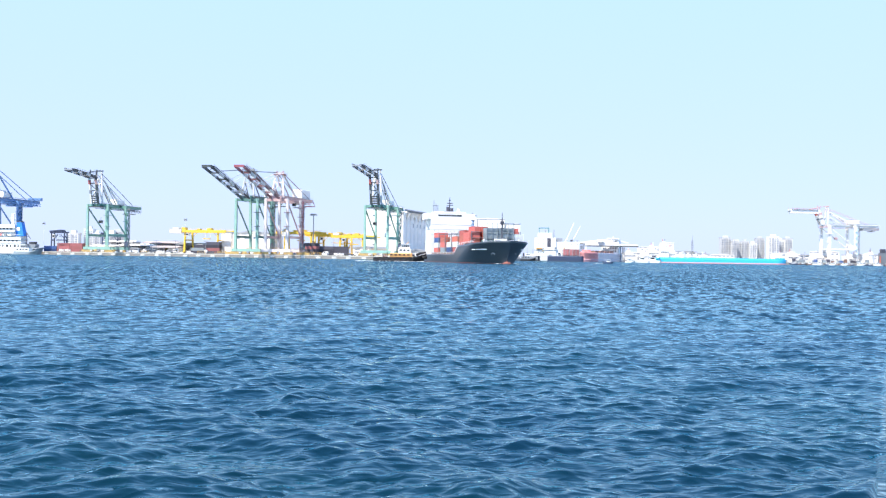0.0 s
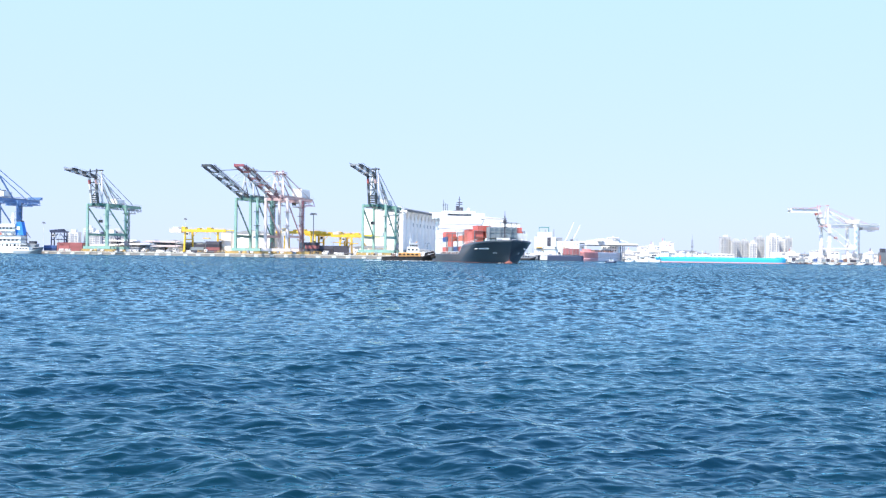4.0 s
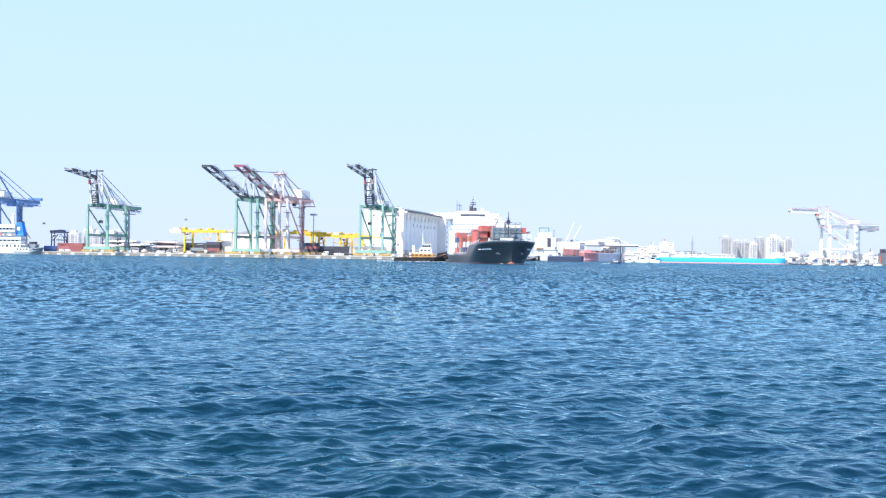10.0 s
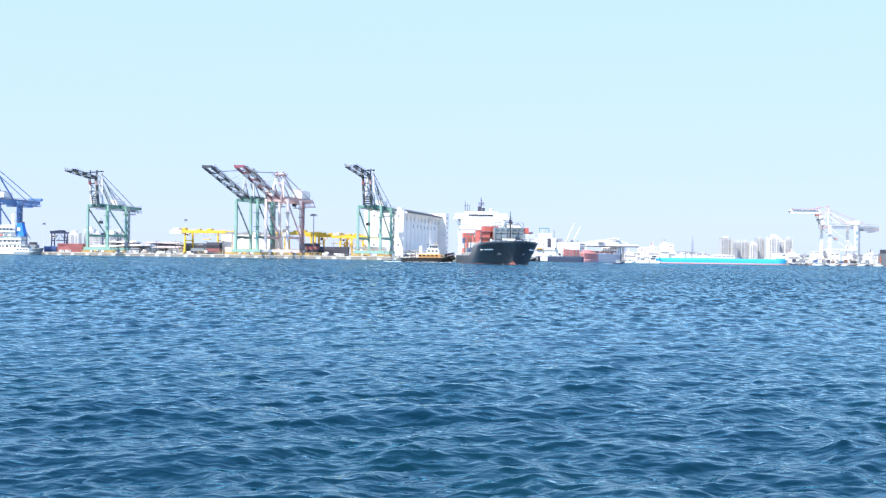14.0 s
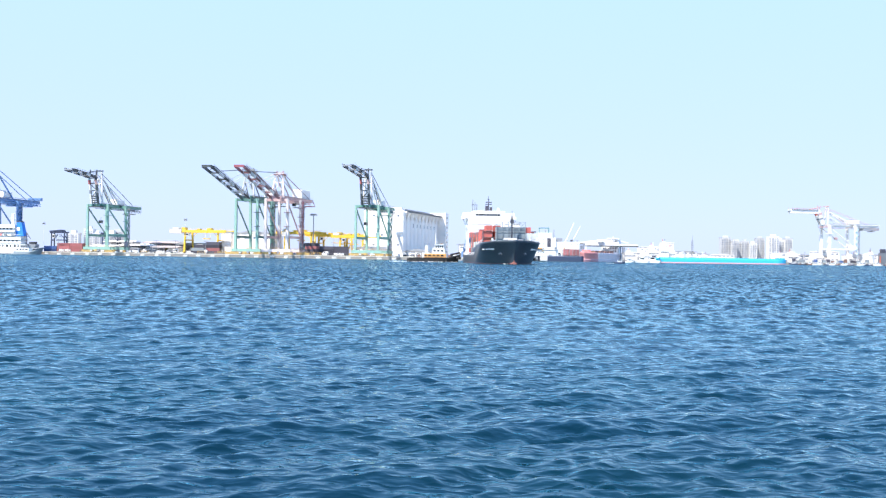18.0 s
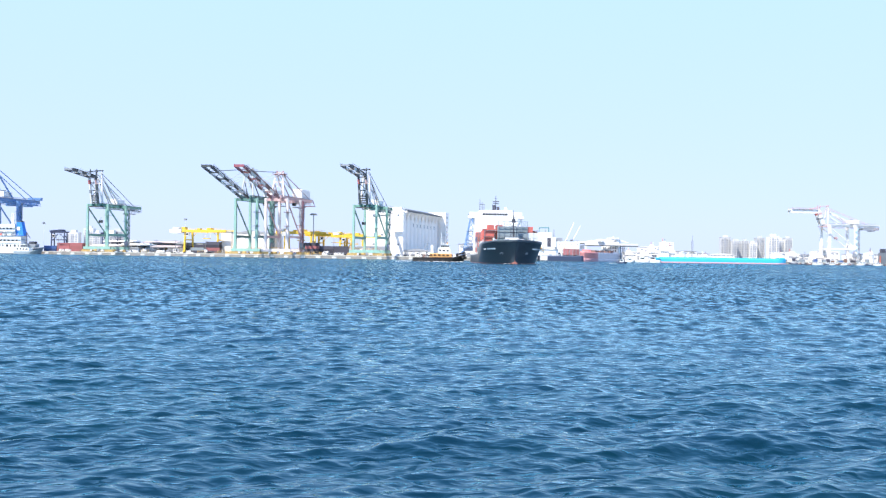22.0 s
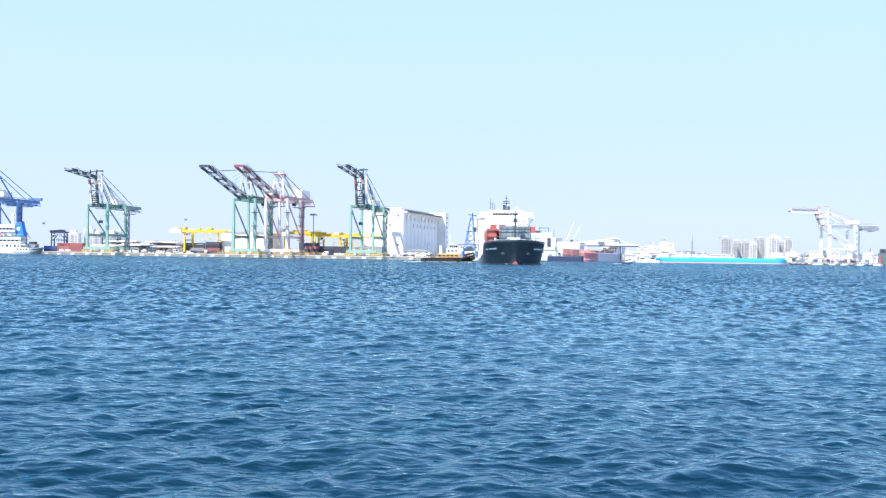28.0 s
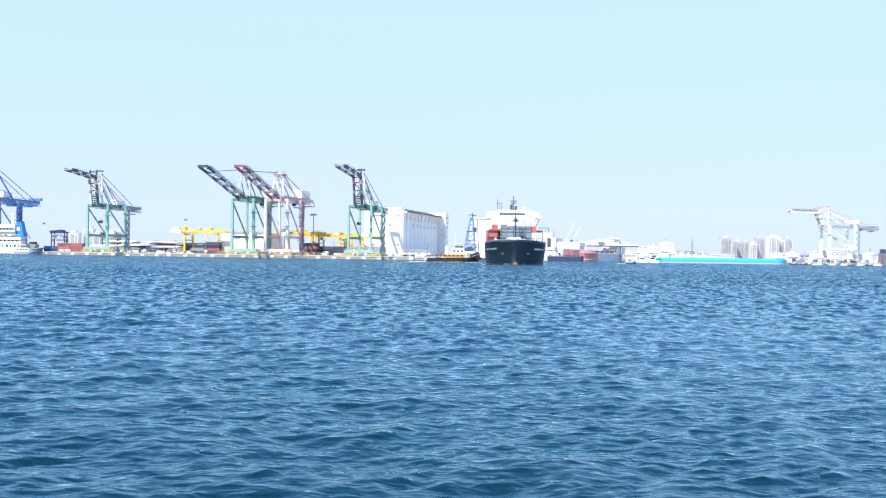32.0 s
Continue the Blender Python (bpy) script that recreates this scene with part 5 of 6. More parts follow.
def white_ship():
    s = thing("patrol_ship", at_quay(-291, -9, 0), "white moored ship with blue funnel and grey bow", "ship")
    part("boot_top", hull(-60, 19, 5.9, -1.0, 0.6, rake=4, flare=0.7, entry=20, levels=2, zref=6), "hull_dark", s)
    for fore, col, lab in ((False, "white", "white hull side"), (True, "crane_grey", "grey bow plating")):
        hb = hull(-60, 19, 6.0, 0.6, 4.6, rake=4, flare=0.7, entry=20, sheer=1.4, levels=5, stations=60, zref=6)
        bmesh.ops.delete(hb, geom=[f for f in hb.faces if (f.calc_center_median().x > 2) != fore], context='FACES')
        part("bow" if fore else "hull", hb, col, s, lab)
    part("bow_plating", box(8, 15, -3.2, 3.2, 4.6, 6.8), "box_grey", s)
    d1 = part("lower_house", box(-54, 8, -5.0, 5.0, 4.6, 8.6), "white", s)
    for k in range(12):
        part("window", box(-32 + k * 3.6, -30.0 + k * 3.6 - (k % 2) * 0.8, -5.06, -4.98, 5.8, 7.7), "window_dark", d1)
    d2 = part("upper_house", box(-54, 3, -4.6, 4.6, 8.6, 15.0), "white", s)
    for k in range(9):
        part("window", box(-32 + k * 3.8, -30 + k * 3.8, -4.66, -4.58, 10.4, 11.6), "window_dark", d2)
    d3 = part("bridge", box(-50, -3, -4.2, 4.2, 15.0, 24.5), "white", s)
    for k in range(7):
        part("window", box(-28 + k * 3.4, -26 + k * 3.4, -4.26, -4.18, 20.4, 21.8), "window_dark", d3)
    fb = bmesh.new()
    lo = [fb.verts.new(p) for p in ((-3.2, -2.6, 15.0), (4.4, -2.6, 15.0), (4.4, 2.6, 15.0), (-3.2, 2.6, 15.0))]
    hi = [fb.verts.new(p) for p in ((-2.6, -2.0, 26.4), (1.6, -2.0, 26.4), (1.6, 2.0, 26.4), (-2.6, 2.0, 26.4))]
    fb.faces.new(hi)
    for a in range(4):
        fb.faces.new((lo[a], lo[(a + 1) % 4], hi[(a + 1) % 4], hi[a]))
    fu = part("funnel", fb, "funnel_blue", s, "bright blue funnel")
    part("funnel_mark", box(-2.4, 0.8, -2.6, -2.0, 19.6, 22.4), "white", fu)
    part("funnel_cap", box(-2.7, 1.7, -2.05, 2.05, 26.42, 27.2), "box_dark", fu)
    for x0, x1, z in ((-54, 8.4, 8.6), (-54, 3.4, 11.8), (-54, 3.2, 15.0), (-50, -2.6, 18.4), (-50, -2.6, 21.6)):
        part("deck_edge", box(x0, x1, -5.3, 5.3, z - 0.12, z + 0.12), "crane_grey", s)
        gr = bmesh.new()
        for k in range(int((x1 - x0) / 2.2)):
            beam(gr, (x0 + k * 2.2, -5.25, z + 0.12), (x0 + k * 2.2, -5.25, z + 1.2), 0.09)
        beam(gr, (x0, -5.25, z + 1.2), (x1, -5.25, z + 1.2), 0.1)
        part("deck_rail", gr, "white", s)
    for x in (-44, -34, -24):
        part("lifeboat", tube(bmesh.new(), (x, -5.6, 13.2), (x + 5.5, -5.6, 13.2), 1.1, 0.9, 10), "tug_orange", s, "orange lifeboat in its davits")
    for x in (-17, -12.5, -6):
        part("deck_locker", box(x, x + 2.4, -5.2, -4.7, 15.2, 17.0), "box_red" if x == -17 else "crane_grey", s)
    part("fore_cabin", box(9.5, 15.5, -2.6, 2.6, 6.82, 8.4), "crane_grey", s, "grey cabin on the foredeck")
    ms = truss(bmesh.new(), (-7.5, 0, 24.5), (-7.5, 0, 34), 1.8, 1.4, 6, 0.2)
    beam(ms, (-10.5, 0, 30), (-4.5, 0, 30), 0.3)
    block(ms, -8.8, -6.2, -1, 1, 27.0, 28.4)
    part("mast", ms, "white", s)
    gb = bmesh.new()
    beam(gb, (5.5, 0, 8.6), (5.5, 0, 18), 0.6)
    beam(gb, (5.5, 0, 17.6), (9, 0, 13.0), 0.4)
    part("deck_crane", gb, "box_dark", s)
    part("winch_house", box(9, 14, -2, 2, 6.8, 10.4), "box_dark", s)
    rl = bmesh.new()
    for k in range(14):
        beam(rl, (4 + k * 1.0, -4.4, 4.6), (4 + k * 1.0, -4.4, 5.8), 0.08)
    beam(rl, (4, -4.4, 5.8), (17, -4.4, 5.8), 0.1)
    part("deck_rail", rl, "crane_grey", s)
    return s


white_ship()


def work_vessel():
    s = thing("work_vessel", at_quay(-276, -22, 0), "grey moored work vessel with dark windows", "ship")
    part("hull", hull(-11, 9, 3.2, -0.8, 2.6, rake=2.4, flare=0.6, entry=9, sheer=1.2, levels=4), "box_grey", s, "grey hull")
    a = part("deckhouse", box(-9, 3, -2.6, 2.6, 2.6, 5.2), "white", s)
    b = part("wheelhouse", box(-5, 1.5, -2.1, 2.1, 5.2, 7.6), "crane_grey", s)
    for k in range(4):
        part("window", box(-8.2 + k * 2.8, -6.4 + k * 2.8, -2.66, -2.58, 3.5, 4.6), "window_dark", a)
        part("window", box(-4.7 + k * 1.6, -3.6 + k * 1.6, -2.16, -2.08, 6.1, 7.1), "window_dark", b)
    part("mast", tube(bmesh.new(), (-2, 0, 7.6), (-2, 0, 11.5), 0.15, 0.08, 6), "steel", s)
    part("bow_rail", bar((4, -2.4, 4.4), (10.5, -0.6, 5.0), 0.1), "white", s)


work_vessel()


def cargo_ship():
    s = thing("cargo_ship", pose(111, 1015, 0, 0, 0, 177), "moored cargo ship with navy hull and white deckhouse", "ship")
    part("hull", hull(-22, 20.4, 7, -1, 5.2, rake=0.8, flare=0.3, entry=7, levels=5), "ship_navy", s, "navy blue hull")
    part("stern_patch", box(12, 19, 5.2, 7.12, 0.6, 4.9), "fender", s, "beige plate on the hull")
    a = part("deckhouse", box(4, 24, -6, 6, 5.2, 22.5), "white", s, "white accommodation block")
    part("upper_house", box(8, 21, -5, 5, 22.5, 27.0), "white", a)
    part("stair_window", box(9.0, 12.4, 5.98, 6.1, 13.5, 22.0), "box_dark", a, "tall dark window bay")
    for k in range(4):
        for j in range(3):
            part("window", box(15.5 + j * 2.4, 16.2 + j * 2.4, 5.98, 6.06, 8 + k * 4, 8.8 + k * 4), "window_dark", a)
    h2 = part("forward_house", box(-18, 4, -5, 5, 5.2, 18.6), "white", s)
    for j in range(7):
        part("window", box(-16.6 + j * 2.8, -15.8 + j * 2.8, 4.98, 5.06, 15.6, 16.3), "window_dark", h2)
    g = bmesh.new()
    beam(g, (20, 4, 26), (20, 4, 31.4), 0.5)
    beam(g, (11, 4, 26), (11, 4, 31.4), 0.8)
    beam(g, (10.6, 4, 31.4), (20.4, 4, 31.4), 0.8)
    part("davit_frame", g, "box_teal", s, "green davit frame")
    for x, z in ((-3, 37.0), (-9, 34.0)):
        part("derrick", bar((x, 0, 14), (x - 10, 0, z), 1.0, 1.0, 0.6), "white", s, "slanting white derrick")
    for x in (-17.5, -12.5, -7.5):
        part("deck_cargo", box(x, x + 4.8, 5.2, 6.6, 5.6, 11.6), "box_maroon", s, "faded red deck cargo")
    for x in (-18, -14.8, -11.6, -8.4, -5.2, -2):
        part("cargo_stanchion", box(x - 0.2, x + 0.2, 6.62, 6.95, 5.2, 12.4), "crane_grey", s)
    part("funnel_casing", box(-2, 3.6, -4, 3, 18.6, 22.0), "crane_grey", s)
    part("boat_deck", box(3.4, 24.4, -6.5, 6.5, 10.6, 10.9), "crane_grey", a)
    lb = tube(bmesh.new(), (17, 6.8, 12.2), (22.6, 6.8, 12.2), 0.95, 0.75, 10)
    part("lifeboat", lb, "tug_orange", s, "orange lifeboat")
    rf = random.Random(17)
    for k in range(16):
        x, z = rf.uniform(-16, 23), rf.choice((6.6, 9.4, 12.2, 18.8))
        if z == 18.8 and x > 2:
            z = 22.6
        w, h = rf.uniform(0.8, 2.2), rf.uniform(0.8, 1.8)
        y = 6.05 if x > 4 and z < 22 else 5.05 if z < 18 else 3.4
        part("deck_fitting", box(x - w / 2, x + w / 2, y, y + 0.9, z, z + h), rf.choice(("box_dark", "crane_grey", "rail_ochre", "white", "steel")), s)
    for x0, x1, y, z in ((4, 24, 6.4, 22.5), (-18, 4, 5.2, 18.6), (4, 24, 6.7, 10.9), (-22, 20, 6.9, 5.2)):
        gr = bmesh.new()
        for k in range(int((x1 - x0) / 2)):
            beam(gr, (x0 + 2 * k, y, z), (x0 + 2 * k, y, z + 1.1), 0.1)
        beam(gr, (x0, y, z + 1.1), (x1, y, z + 1.1), 0.1)
        part("deck_rail", gr, "crane_grey", s)
    for x, z in ((-16, 21), (-12, 22.5), (6, 30), (14, 29.4)):
        part("vent_post", tube(bmesh.new(), (x, 1, 18.4 if x < 3 else 22), (x, 1, z), 0.45, 0.3, 8), "crane_grey", s)
    return s


cargo_ship()


def moored_tug(m, label, hullc):
    s = thing("moored_tug", m, label, "tugboat", "moored tugs")
    part("hull", hull(-9, 8, 3.4, -0.8, 2.0, rake=1.6, flare=0.6, entry=8, sheer=1.6, levels=4), hullc, s)
    h = part("deckhouse", box(-5, 4, -2.2, 2.2, 2.0, 4.6), "crane_grey", s)
    w = part("wheelhouse", box(-1, 3, -1.7, 1.7, 4.6, 7.2), "white", s)
    for k in range(3):
        part("window", box(-4.2 + k * 2.6, -3.0 + k * 2.6, -2.26, -2.18, 3.0, 4.0), "window_dark", h)
        part("window", box(-0.7 + k * 1.2, 0.2 + k * 1.2, -1.76, -1.68, 5.7, 6.7), "window_dark", w)
    part("funnel", box(-3.6, -2.2, -0.7, 0.7, 4.6, 7.6), "box_dark", s)
    part("mast", tube(bmesh.new(), (0.6, 0, 7.2), (0.6, 0, 12), 0.2, 0.1, 6), "steel", s)


moored_tug(pose(79, 1010, 0, 0, 0, 8), "dark moored harbour tug beside the cargo ship", "tug_hull")
moored_tug(pose(88, 1040, 0, 0, 0, 172), "black moored tug with grey deckhouse", "hull_dark")
moored_tug(pose(70, 1030, 0, 0, 0, 4), "dark moored tug with white wheelhouse", "ship_navy")


def bulk_carrier():
    s = thing("bulk_carrier", pose(165, 1130, 0, 0, 0, -112), "moored bulk carrier with a faded red bow", "ship")
    kw = dict(rake=2.5, flare=0.3, entry=20, transom=0.9, zref=9)
    def cut(z0, z1, fore, **more):
        bm = hull(-70, 62, 10.5 if z0 > 2 else 10.45, z0, z1, stations=40, **more, **kw)
        bmesh.ops.delete(bm, geom=[f for f in bm.faces if (f.calc_center_median().x > 46) != fore], context='FACES')
        return bm
    part("bow", cut(3.0, 9.2, True, levels=4, sheer=1.0), "ship_red", s, "faded red bow plating")
    part("midbody", cut(3.0, 9.2, False, levels=4, sheer=1.0), "ship_lilac", s, "pale lilac-grey hull side")
    part("lower_bow", cut(-1.5, 3.0, True, levels=3), "ship_pink", s, "pale pink lower bow")
    part("lower_midbody", cut(-1.5, 3.0, False, levels=3), "ship_lilac", s)
    a = part("deckhouse", box(-62, -48, -9, 9, 9.2, 24), "white", s)
    for k in range(4):
        for j in range(6):
            part("window", box(-47.99, -47.92, -7.5 + j * 2.7, -6.3 + j * 2.7, 11 + k * 3.2, 12.4 + k * 3.2), "window_dark", a)
    for x in (-30, -8, 14, 36):
        part("hatch_cover", box(x - 8, x + 8, -6.5, 6.5, 9.2, 11.4), "brown", s)
    part("foremast", bar((56, 0, 9), (56, 0, 19), 0.5), "white", s)
    for x in (48, 52, 58):
        part("deck_fitting", box(x - 1, x + 1, -3, 3, 9.6, 12.0), "ship_red", s)
    return s


bulk_carrier()


def loader():
    c = thing("ship_loader", pose(177.5, 1150, 0) @ Matrix.Scale(1.038, 4), "pale conveyor loading gallery on steel trestles", "loader")
    zt = 17.5
    for x0, x1, z in ((-32, 14, 19.0), (-22, 34, 17.0)):
        part("gallery", box(x0, x1, -1.8 + z, 1.8 + z, z, z + 1.9), "crane_white", c, "white conveyor gallery")
        part("gallery_floor", box(x0, x1, -2.0 + z, 2.0 + z, z - 1.1, z - 0.02), "crane_dark", c)
    r = bmesh.new()
    beam(r, (-20, 18, 21.2), (8, 18, 24.2), 0.9)
    beam(r, (8, 18, 24.2), (24, 18, 20.0), 0.9)
    beam(r, (8, 18, 20), (8, 18, 26.5), 1.2)
    block(r, 2, 14, 16, 20, 24.0, 25.2)
    part("jib", r, "crane_white", c)
    for x in (-25, 18):
        for y in (12, 22):
            for sx in (-1, 1):
                part("trestle_post", bar((x + 1.6 * sx, y, -2), (x + 1.2 * sx, y, 17), 0.7), "steel", c)
        for z in (4, 9, 14):
            part("trestle_tie", bar((x - 1.5, 12, z), (x - 1.5, 22, z), 0.4), "steel", c)
            part("trestle_tie", bar((x - 1.6, 12, z), (x + 1.6, 12, z), 0.4), "steel", c)
    part("drive_house", box(-9, -3, 13, 21, 20.9, 23.6), "crane_white", c)


loader()


def barge():
    b = thing("barge", pose(268, 1050, 0, 0, 0, 180), "long low bright blue barge with faded red boot line", "barge")
    part("boot_top", hull(-66, 60, 9, -1, 1.1, rake=4, entry=8, flare=0.3, transom=0.95, levels=2, zref=7), "ship_pink", b, "faded red boot line")
    part("hull", hull(-66, 60, 9.05, 1.1, 4.9, rake=4, entry=8, flare=0.3, transom=0.95, levels=3, zref=7), "barge_blue", b, "bright blue hull side")
    part("deck_rim", box(-65, 58, 8.2, 8.9, 4.9, 5.5), "barge_blue", b)
    for k in range(24):
        part("stanchion", box(-60 + k * 5, -59.7 + k * 5, 8.4, 8.7, 5.5, 6.4), "white", b)
    part("stern_winch", box(-65, -61, -4, 6, 4.9, 6.2), "barge_blue", b)
    part("bow_post", box(59, 62, -4, 4, 4.9, 7.2), "box_dark", b)


barge()


# ---- the far side of the basin ----
def blue_tower():
    c = thing("tower_crane", at_quay(85, 14), "blue lattice harbour tower crane", "crane")
    t = bmesh.new()
    for sx in (-1, 1):
        for sy in (-1, 1):
            beam(t, (sx * 4.2, sy * 3, 4.8), (sx * 0.9 + 1.5, sy * 0.9, 31), 0.55)
    for k in range(6):
        f = k / 6
        a, z = 4.2 + (0.9 - 4.2) * f, 6 + 25 * f
        a2, z2 = 4.2 + (0.9 - 4.2) * (f + 1 / 6), 6 + 25 * (f + 1 / 6)
        o, o2 = 1.5 * f, 1.5 * (f + 1 / 6)
        for sy in (-1, 1):
            beam(t, (-a + o, sy * a * 0.72, z), (a2 + o2, sy * a2 * 0.72, z2), 0.25)
            beam(t, (a + o, sy * a * 0.72, z), (-a2 + o2, sy * a2 * 0.72, z2), 0.25)
            beam(t, (-a2 + o2, sy * a2 * 0.72, z2), (a2 + o2, sy * a2 * 0.72, z2), 0.25)
    part("lattice_tower", t, "crane_blue", c)
    part("base_house", box(-4.5, 3.5, -3, 3, 5, 7.6), "gantry_navy", c, "dark blue machinery base")
    part("slew_ring", tube(bmesh.new(), (0, 0, 7.6), (0, 0, 8.6), 2.6, 2.4, 12), "crane_dark", c)
    for x in (-5, 5.5):
        part("leg", box(x - 0.6, x + 0.6, -3.5, 3.5, 0, 5), "crane_blue", c)
    part("walk_platform", box(-2.2, 5.2, -2, 2, 20, 20.5), "crane_dark", c)
    part("operator_cab", box(2.6, 5.0, -1.8, 1.8, 20.5, 23.4), "gantry_navy", c)
    part("walk_platform", box(-2.8, 4.8, -2.4, 2.4, 13.2, 13.6), "crane_dark", c)
    j = bmesh.new()
    beam(j, (2, 0, 29), (2, 0, 34.5), 0.7)
    beam(j, (-1.4, 0, 33.2), (5.2, 0, 32.4), 0.6)
    part("head", j, "crane_dark", c)
    part("rear_post", bar((7.2, 0, 5), (5.8, 0, 30), 0.5), "crane_dark", c)


blue_tower()
shed(pose(45, 1085, ZQ), 34, 60, 39.5, "large plain white port storage building", roof="white_wall", wall="white_wall", doors=0, gable=0.02)
shed(pose(70.6, 1087, ZQ), 15, 50, 35.0, "white storage annexe with a pale grey roof", roof="facade_grey", wall="white_wall", doors=1, gable=0.02)
shed(pose(24, 1000, ZQ), 18, 20, 12, "low white building behind the tower crane")
for x, y, w, h, lab in ((232, 1310, 20, 9, "low white waterside building"), (262, 1330, 34, 16, "white process plant block"), (283, 1345, 14, 22, "tall white plant tower block"),
                        (300, 1320, 26, 11, "low white waterside shed"), (330, 1400, 40, 9, "long low white far shed"), (370, 1420, 34, 8, "long low pale far shed"),
                        (205, 1320, 16, 11, "small white waterside building"), (385, 1150, 18, 8, "white shed on the far quay"), (428, 1190, 26, 12, "white warehouse on the far quay"),
                        (462, 1170, 36, 9, "white quayside warehouse with grey doors"), (398, 1240, 24, 10, "white warehouse with pale roof"), (505, 1210, 40, 8, "low white port shed by the far quay")):
    shed(pose(x, y, ZQ), w, 20, h, lab, roof="white_wall" if x % 3 else "roof_grey", doors=max(2, int(w / 5)), gable=0.03)
rt = random.Random(21)


def tank(x, y, r, h):
    c = thing("storage_tank", pose(x, y, ZQ), "white cylindrical storage tank", "tank", "storage tanks")
    part("shell", tube(bmesh.new(), (0, 0, 0), (0, 0, h), r, n=28), "white", c)
    part("roof", tube(bmesh.new(), (0, 0, h), (0, 0, h + r * 0.22), r + 0.15, 0.3, n=28), "white", c)
    part("stair", bar((-r - 0.3, 0, 0), (0, -r - 0.4, h), 0.5, 0.9), "crane_grey", c)
    part("rim_rail", tube(bmesh.new(), (0, 0, h - 0.4), (0, 0, h - 0.1), r + 0.12, n=28), "crane_grey", c)


for x, y, r, h in ((246, 1300, 5, 12), (258, 1302, 4.5, 15), (270, 1300, 5, 13), (291, 1300, 4, 10), (448, 1130, 7, 9)):
    tank(x, y, r, h)
mst = thing("signal_mast", pose(302, 1296, ZQ), "thin grey lattice signal mast", "mast")
part("lattice", truss(bmesh.new(), (0, 0, 0), (0, 0, 24), 1.6, 1.6, 10, 0.16), "crane_grey", mst)
part("platform", box(-2.4, 2.4, -1.5, 1.5, 9.6, 10.2), "steel", mst)
part("aerial", tube(bmesh.new(), (0, 0, 24), (0, 0, 31), 0.25, 0.1, 6), "steel", mst)


def tower_block(x, y, w, d, floors, label):
    h = floors * 3.1 + 1.5
    fa = "facade_grey" if floors % 2 else "facade"
    b = thing("apartment_building", pose(x, y, ZQ), label, "building", "far apartment buildings")
    part("wall", box(-w / 2, w / 2, 0, d, 0, h), fa, b)
    part("roof_house", box(-w * 0.2, w * 0.25, d * 0.2, d * 0.7, h, h + 4.2), fa, b)
    part("parapet", box(-w / 2 - 0.3, w / 2 + 0.3, -0.3, d + 0.3, h, h + 0.9), fa, b)
    cols = max(3, int(w / 4.2))
    wm, bmn = None, None
    for i in range(cols):
        for k in range(2, floors):
            px_, pz = -w / 2 + (i + 0.5) * w / cols, k * 3.1
            if wm is None:
                wo = part("window", box(-1.25, 1.25, -0.05, 0.1, 0.8, 2.5), "glass_haze", b)
                wo.matrix_basis, wm = pose(px_, 0, pz), wo.data
            else:
                share("window", wm, b, pose(px_, 0, pz))
        if i % 3 == 1:
            part("stair_glazing", box(-w / 2 + (i + 0.1) * w / cols, -w / 2 + (i + 0.9) * w / cols, -0.5, -0.05, 3, h - 2), "glass_haze", b, "dark glazed stair strip")
        if i % 2 == 0:
            part("bay_column", box(-w / 2 + (i + 0.9) * w / cols, -w / 2 + (i + 1.1) * w / cols, -1.1, 0.0, 0, h), fa, b)
    for k in range(2, floors):
        part("balcony", box(-w / 2, w / 2, -0.8, 0.0, k * 3.1 + 0.1, k * 3.1 + 0.45), fa, b)


for x, w, fl, lab in ((506, 17, 13, "pale tall apartment tower far beyond the basin"), (518, 8, 11, "slim pale far apartment tower"), (528, 14, 11, "grey-beige far apartment block"),
                      (542, 12, 11, "pale apartment block across the basin"), (555, 12, 10, "narrow grey far apartment block"), (571, 14, 13, "pale far apartment tower"),
                      (588, 18, 14, "cream apartment tower with dark roof"), (605, 14, 12, "grey far apartment block"), (618, 12, 13, "grey-beige apartment tower at the end")):
    tower_block(x, 1900 + (x % 7) * 6, w, 16, fl, lab)
for x, w, fl, lab in ((-520, 16, 8, "hazy pale apartment block beyond the yard"),
                      (-503, 13, 10, "hazy white apartment tower beyond the yard"), (-489, 10, 8, "small hazy apartment block"),
                      (-463, 20, 9, "wide hazy apartment block behind a crane"), (-610, 20, 8, "hazy grey apartment block behind the ship")):
    tower_block(x, 1500 + (x % 5) * 8, w, 14, fl, lab)

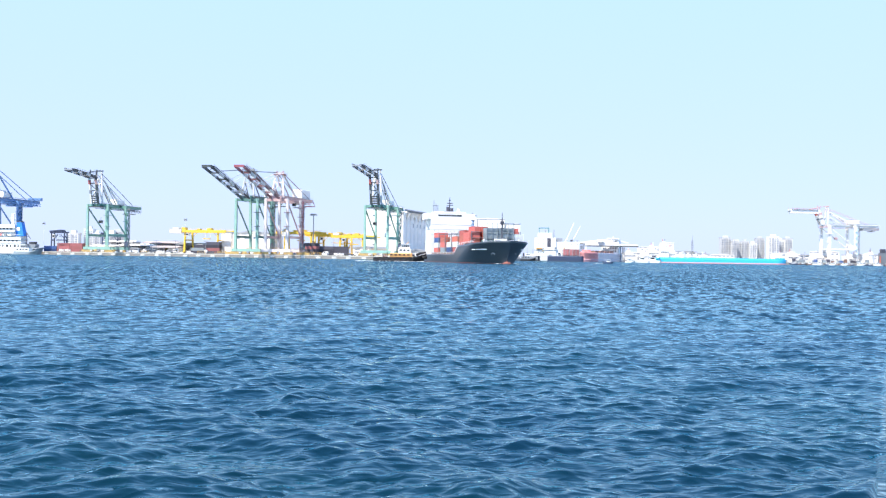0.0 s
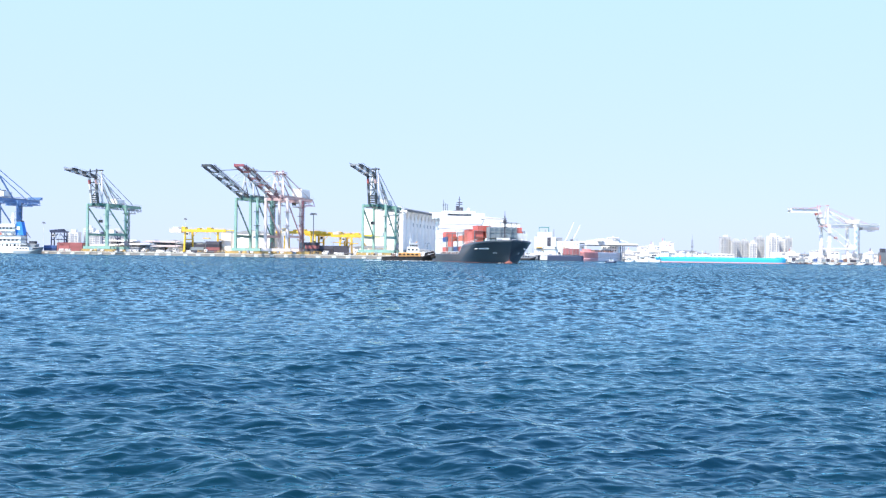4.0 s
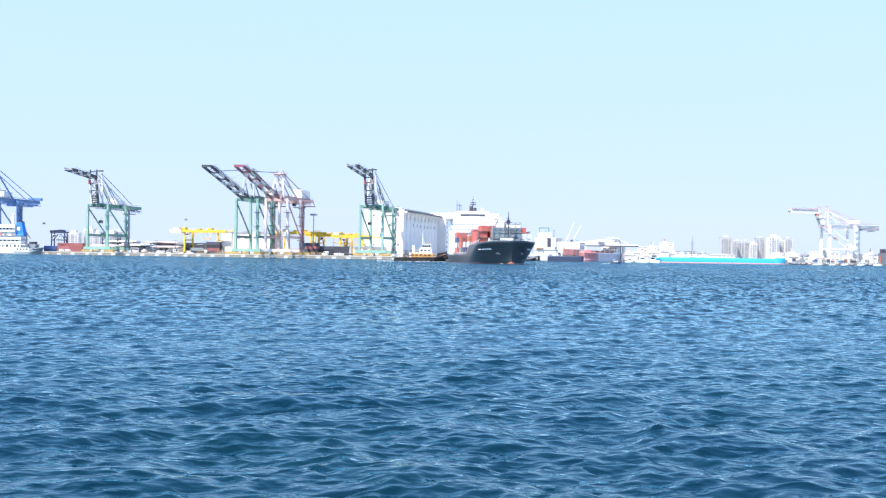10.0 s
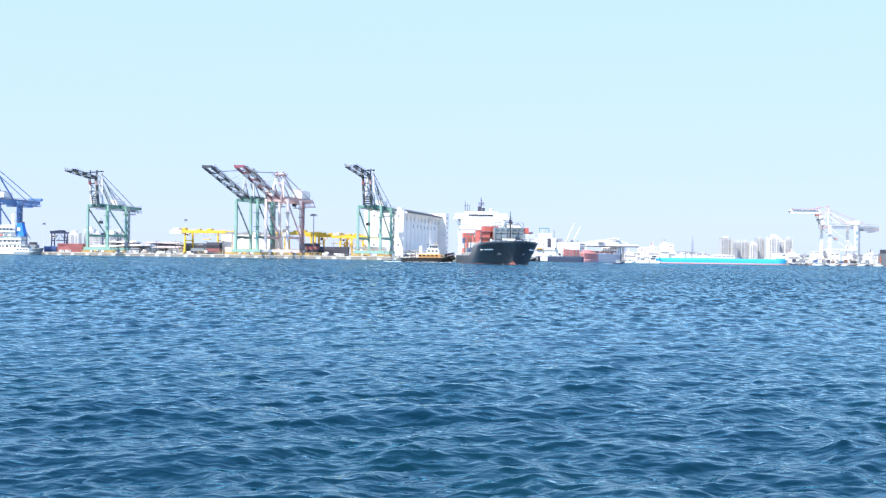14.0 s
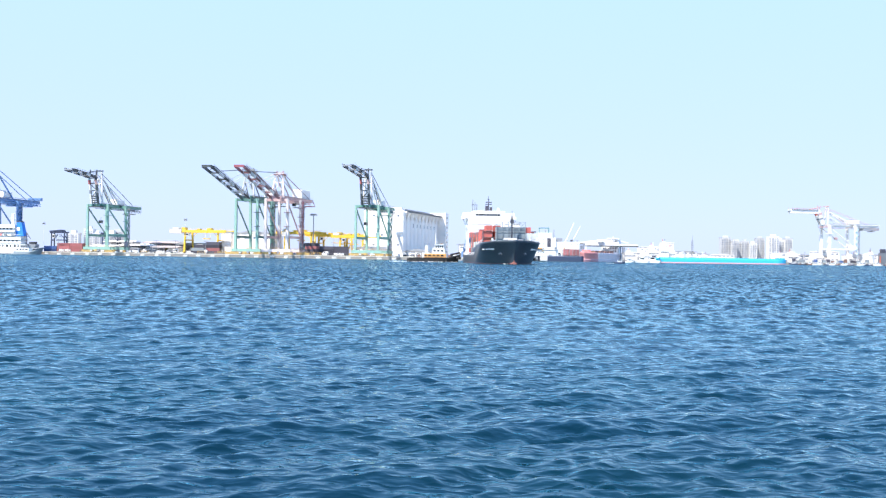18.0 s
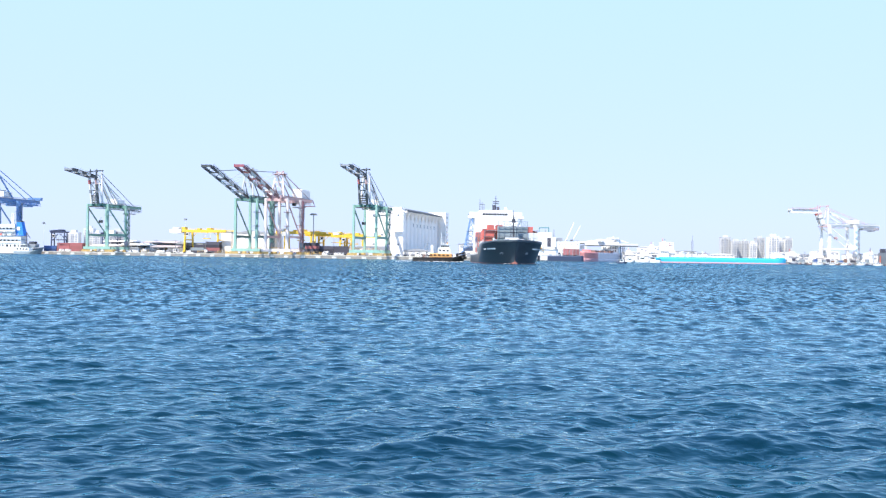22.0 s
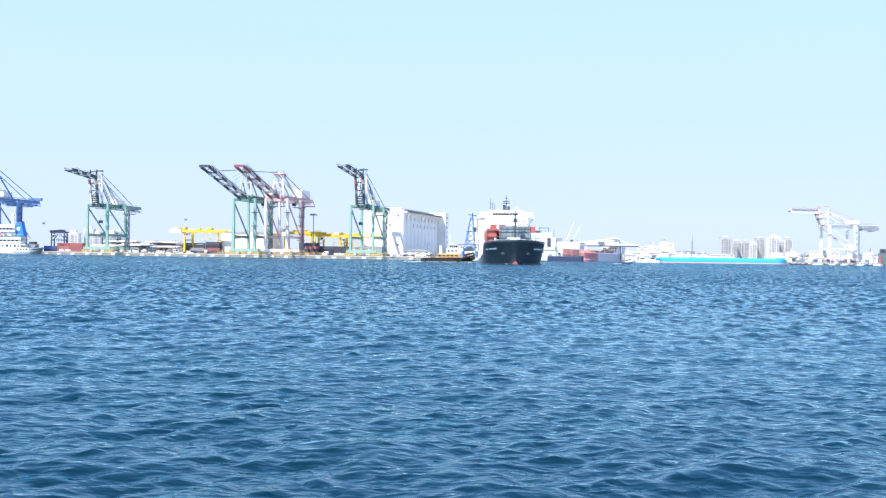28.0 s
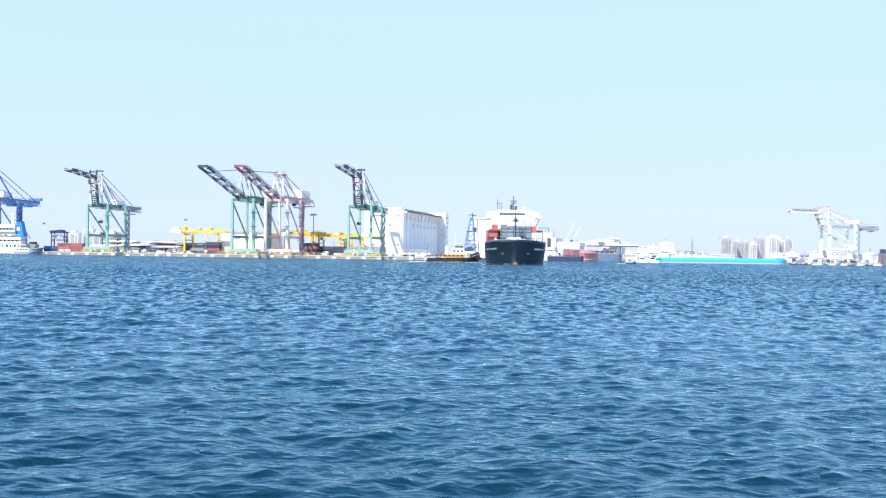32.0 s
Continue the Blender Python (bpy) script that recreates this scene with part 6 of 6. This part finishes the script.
# stepped plant blocks, chimneys and lamp poles behind the far quay
def plant_block(x, y, w, h, seed):
    c = thing("plant_building", pose(x, y, ZQ), "stepped white process building with ducts and small windows", "building", "plant buildings")
    rp = random.Random(seed)
    part("wall", box(-w / 2, w / 2, 0, 10, 0, h * 0.62), "white_wall", c)
    z, x0, x1 = h * 0.62, -w / 2, w / 2
    for k in range(3):
        x0, x1 = x0 + rp.uniform(0.05, 0.2) * (x1 - x0), x1 - rp.uniform(0.05, 0.3) * (x1 - x0)
        dz = h * rp.uniform(0.1, 0.2)
        part("upper_wall", box(x0, x1, 0.5 + k, 9 - k, z + 0.01, z + dz), ("white_wall", "facade", "white_wall")[k], c)
        z += dz
    for k in range(int(w / 2.6)):
        for j in range(int(h * 0.62 / 3.4)):
            if rp.random() < 0.7:
                part("window", box(-w / 2 + 0.8 + k * 2.6, -w / 2 + 2.1 + k * 2.6, -0.06, 0.05, 1.4 + j * 3.4, 2.7 + j * 3.4), "glass_haze", c)
    for k in range(3):
        px_ = rp.uniform(x0, x1)
        part("vent_pipe", tube(bmesh.new(), (px_, 4, z - 0.4), (px_, 4, z + rp.uniform(1.5, 4)), 0.35, 0.3, 8), ("crane_grey", "white", "crane_red")[k], c)
    part("duct", bar((-w / 2, -0.5, h * 0.5), (w / 2, -0.5, h * 0.5), 0.6, 0.6), "crane_grey", c)


for k, (x, y, w, h) in enumerate(((254, 1288, 13, 17), (266, 1284, 10, 21), (276, 1290, 9, 16), (226, 1290, 14, 11), (244, 1282, 8, 9), (318, 1298, 12, 8), (356, 1130, 10, 8), (372, 1134, 12, 11),
                                  (398, 1128, 9, 9), (408, 1140, 10, 14), (436, 1132, 12, 8), (456, 1136, 10, 11), (470, 1130, 12, 8), (486, 1134, 10, 10))):
    plant_block(x, y, w, h, 40 + k)
for k in range(14):
    x = 352 + k * 10.4 + rt.uniform(-2, 2)
    c = thing("quay_lamp", pose(x, 1099, ZQ), "thin grey lamp pole on the far quay", "lamp post", "far quay lamps")
    h = rt.uniform(6, 11)
    part("pole", tube(bmesh.new(), (0, 0, 0), (0, 0, h), 0.16, 0.1, 6), "steel", c)
    part("lantern", box(-0.9, 0.9, -0.2, 0.2, h, h + 0.25), "crane_grey", c)
for k in range(22):
    col = rt.choice(("box_white", "box_grey", "box_dark", "box_white"))
    ob = new("shipping_container", BOX20[col] if col in BOX20 else BOX[col])
    ob.matrix_basis = pose(352 + k * 6.6 + rt.uniform(-1, 1), 1104 + rt.uniform(0, 8), ZQ, 0, 0, rt.uniform(-8, 8))
    tagged(ob, WORD[col] + " steel container standing on the far quay", "container", "far quay containers")

# moored craft and dockside clutter along the far quay
cl = ("white", "box_dark", "ship_navy", "white", "brown")
for i in range(20):
    x = 352 + i * 5.6 + rt.uniform(-1.5, 1.5)
    launch(pose(x, 1080 - rt.uniform(0, 6), 0, 0, 0, rt.choice((0, 180, 170, 10))), "small moored work boat by the far quay", rt.uniform(5.5, 9), rt.choice(cl))
for i, (x, y, ln) in enumerate(((186, 1000, 13), (198, 1012, 15), (178, 1020, 10), (172, 985, 9))):
    launch(pose(x, y, 0, 0, 0, (180, 175, 0, 10)[i]), "white moored harbour launch with cabin", ln, "white")
tall = thing("port_tower", pose(449, 1088, 0), "dark grey dockside tower block with orange post", "building")
part("wall", box(-3.0, 9, 0, 8, 0, 13), "steel", tall)
part("roof_box", box(-2.4, 2, 1, 6, 13, 17), "box_dark", tall)
part("beacon_post", bar((-4.2, 0, 0), (-4.2, 0, 10), 0.9), "box_orange", tall)
for i in range(26):
    x = 350 + i * 4.4
    if rt.random() < 0.7:
        h = rt.uniform(1.6, 4.0)
        o = part("dockside_crate", box(x - 1.4, x + 1.4, 1092, 1095, ZQ, ZQ + h), rt.choice(("box_dark", "white", "box_grey", "brown", "box_blue")))
        tagged(o, "stacked goods and gear on the far quay", "crate", "dockside goods")


# ---- what moves ----
def motions():
    walk(sea, [(0, pose(-9, 4, 0)), (32, pose(10, -5, 0))])
    walk(chop, [(0, pose(4, 9, 0)), (32, pose(-3, -9, 0))])
    walk(ship, [(t, pose(x, y, 0, 0, 0, a - 90)) for t, x, y, a in (
        (0, 12.29, 544.48, 12.33), (4, 15.88, 540.62, 10.03), (8, 19.16, 536.64, 7.82), (12, 22.13, 532.54, 5.77), (16, 24.82, 528.35, 3.89),
        (20, 27.27, 524.08, 2.14), (24, 29.55, 519.75, 0.44), (28, 31.70, 515.36, -1.30), (32, 33.75, 510.90, -3.18))])
    walk(tug, [(t, pose(x, 565, 0, 0, 0, a)) for t, x, a in ((0, -22.4, 4), (7, -14.6, 3), (13, -8.4, 2), (20, -3.0, 1), (26, 1.5, 0), (32, 6.0, 0))])
    walk(crane_d, [(t, at_quay(13 - 13.4 * t / 32, 18)) for t in (0, 16, 32)])
    walk(crane_b, [(t, at_quay(s, 18)) for t, s in ((0, -95.3), (19, -95.3), (22, -95.7), (26, -96.7), (32, -98.5))])
    walk(motor, [(t, pose(x, 675, 0, 0, 0, a)) for t, x, a in ((0, 104.5, 4), (6, 107.3, 4), (13, 110.2, 4), (23, 113.4, 4), (28, 116.2, 4), (32, 118.7, 4))])


motions()
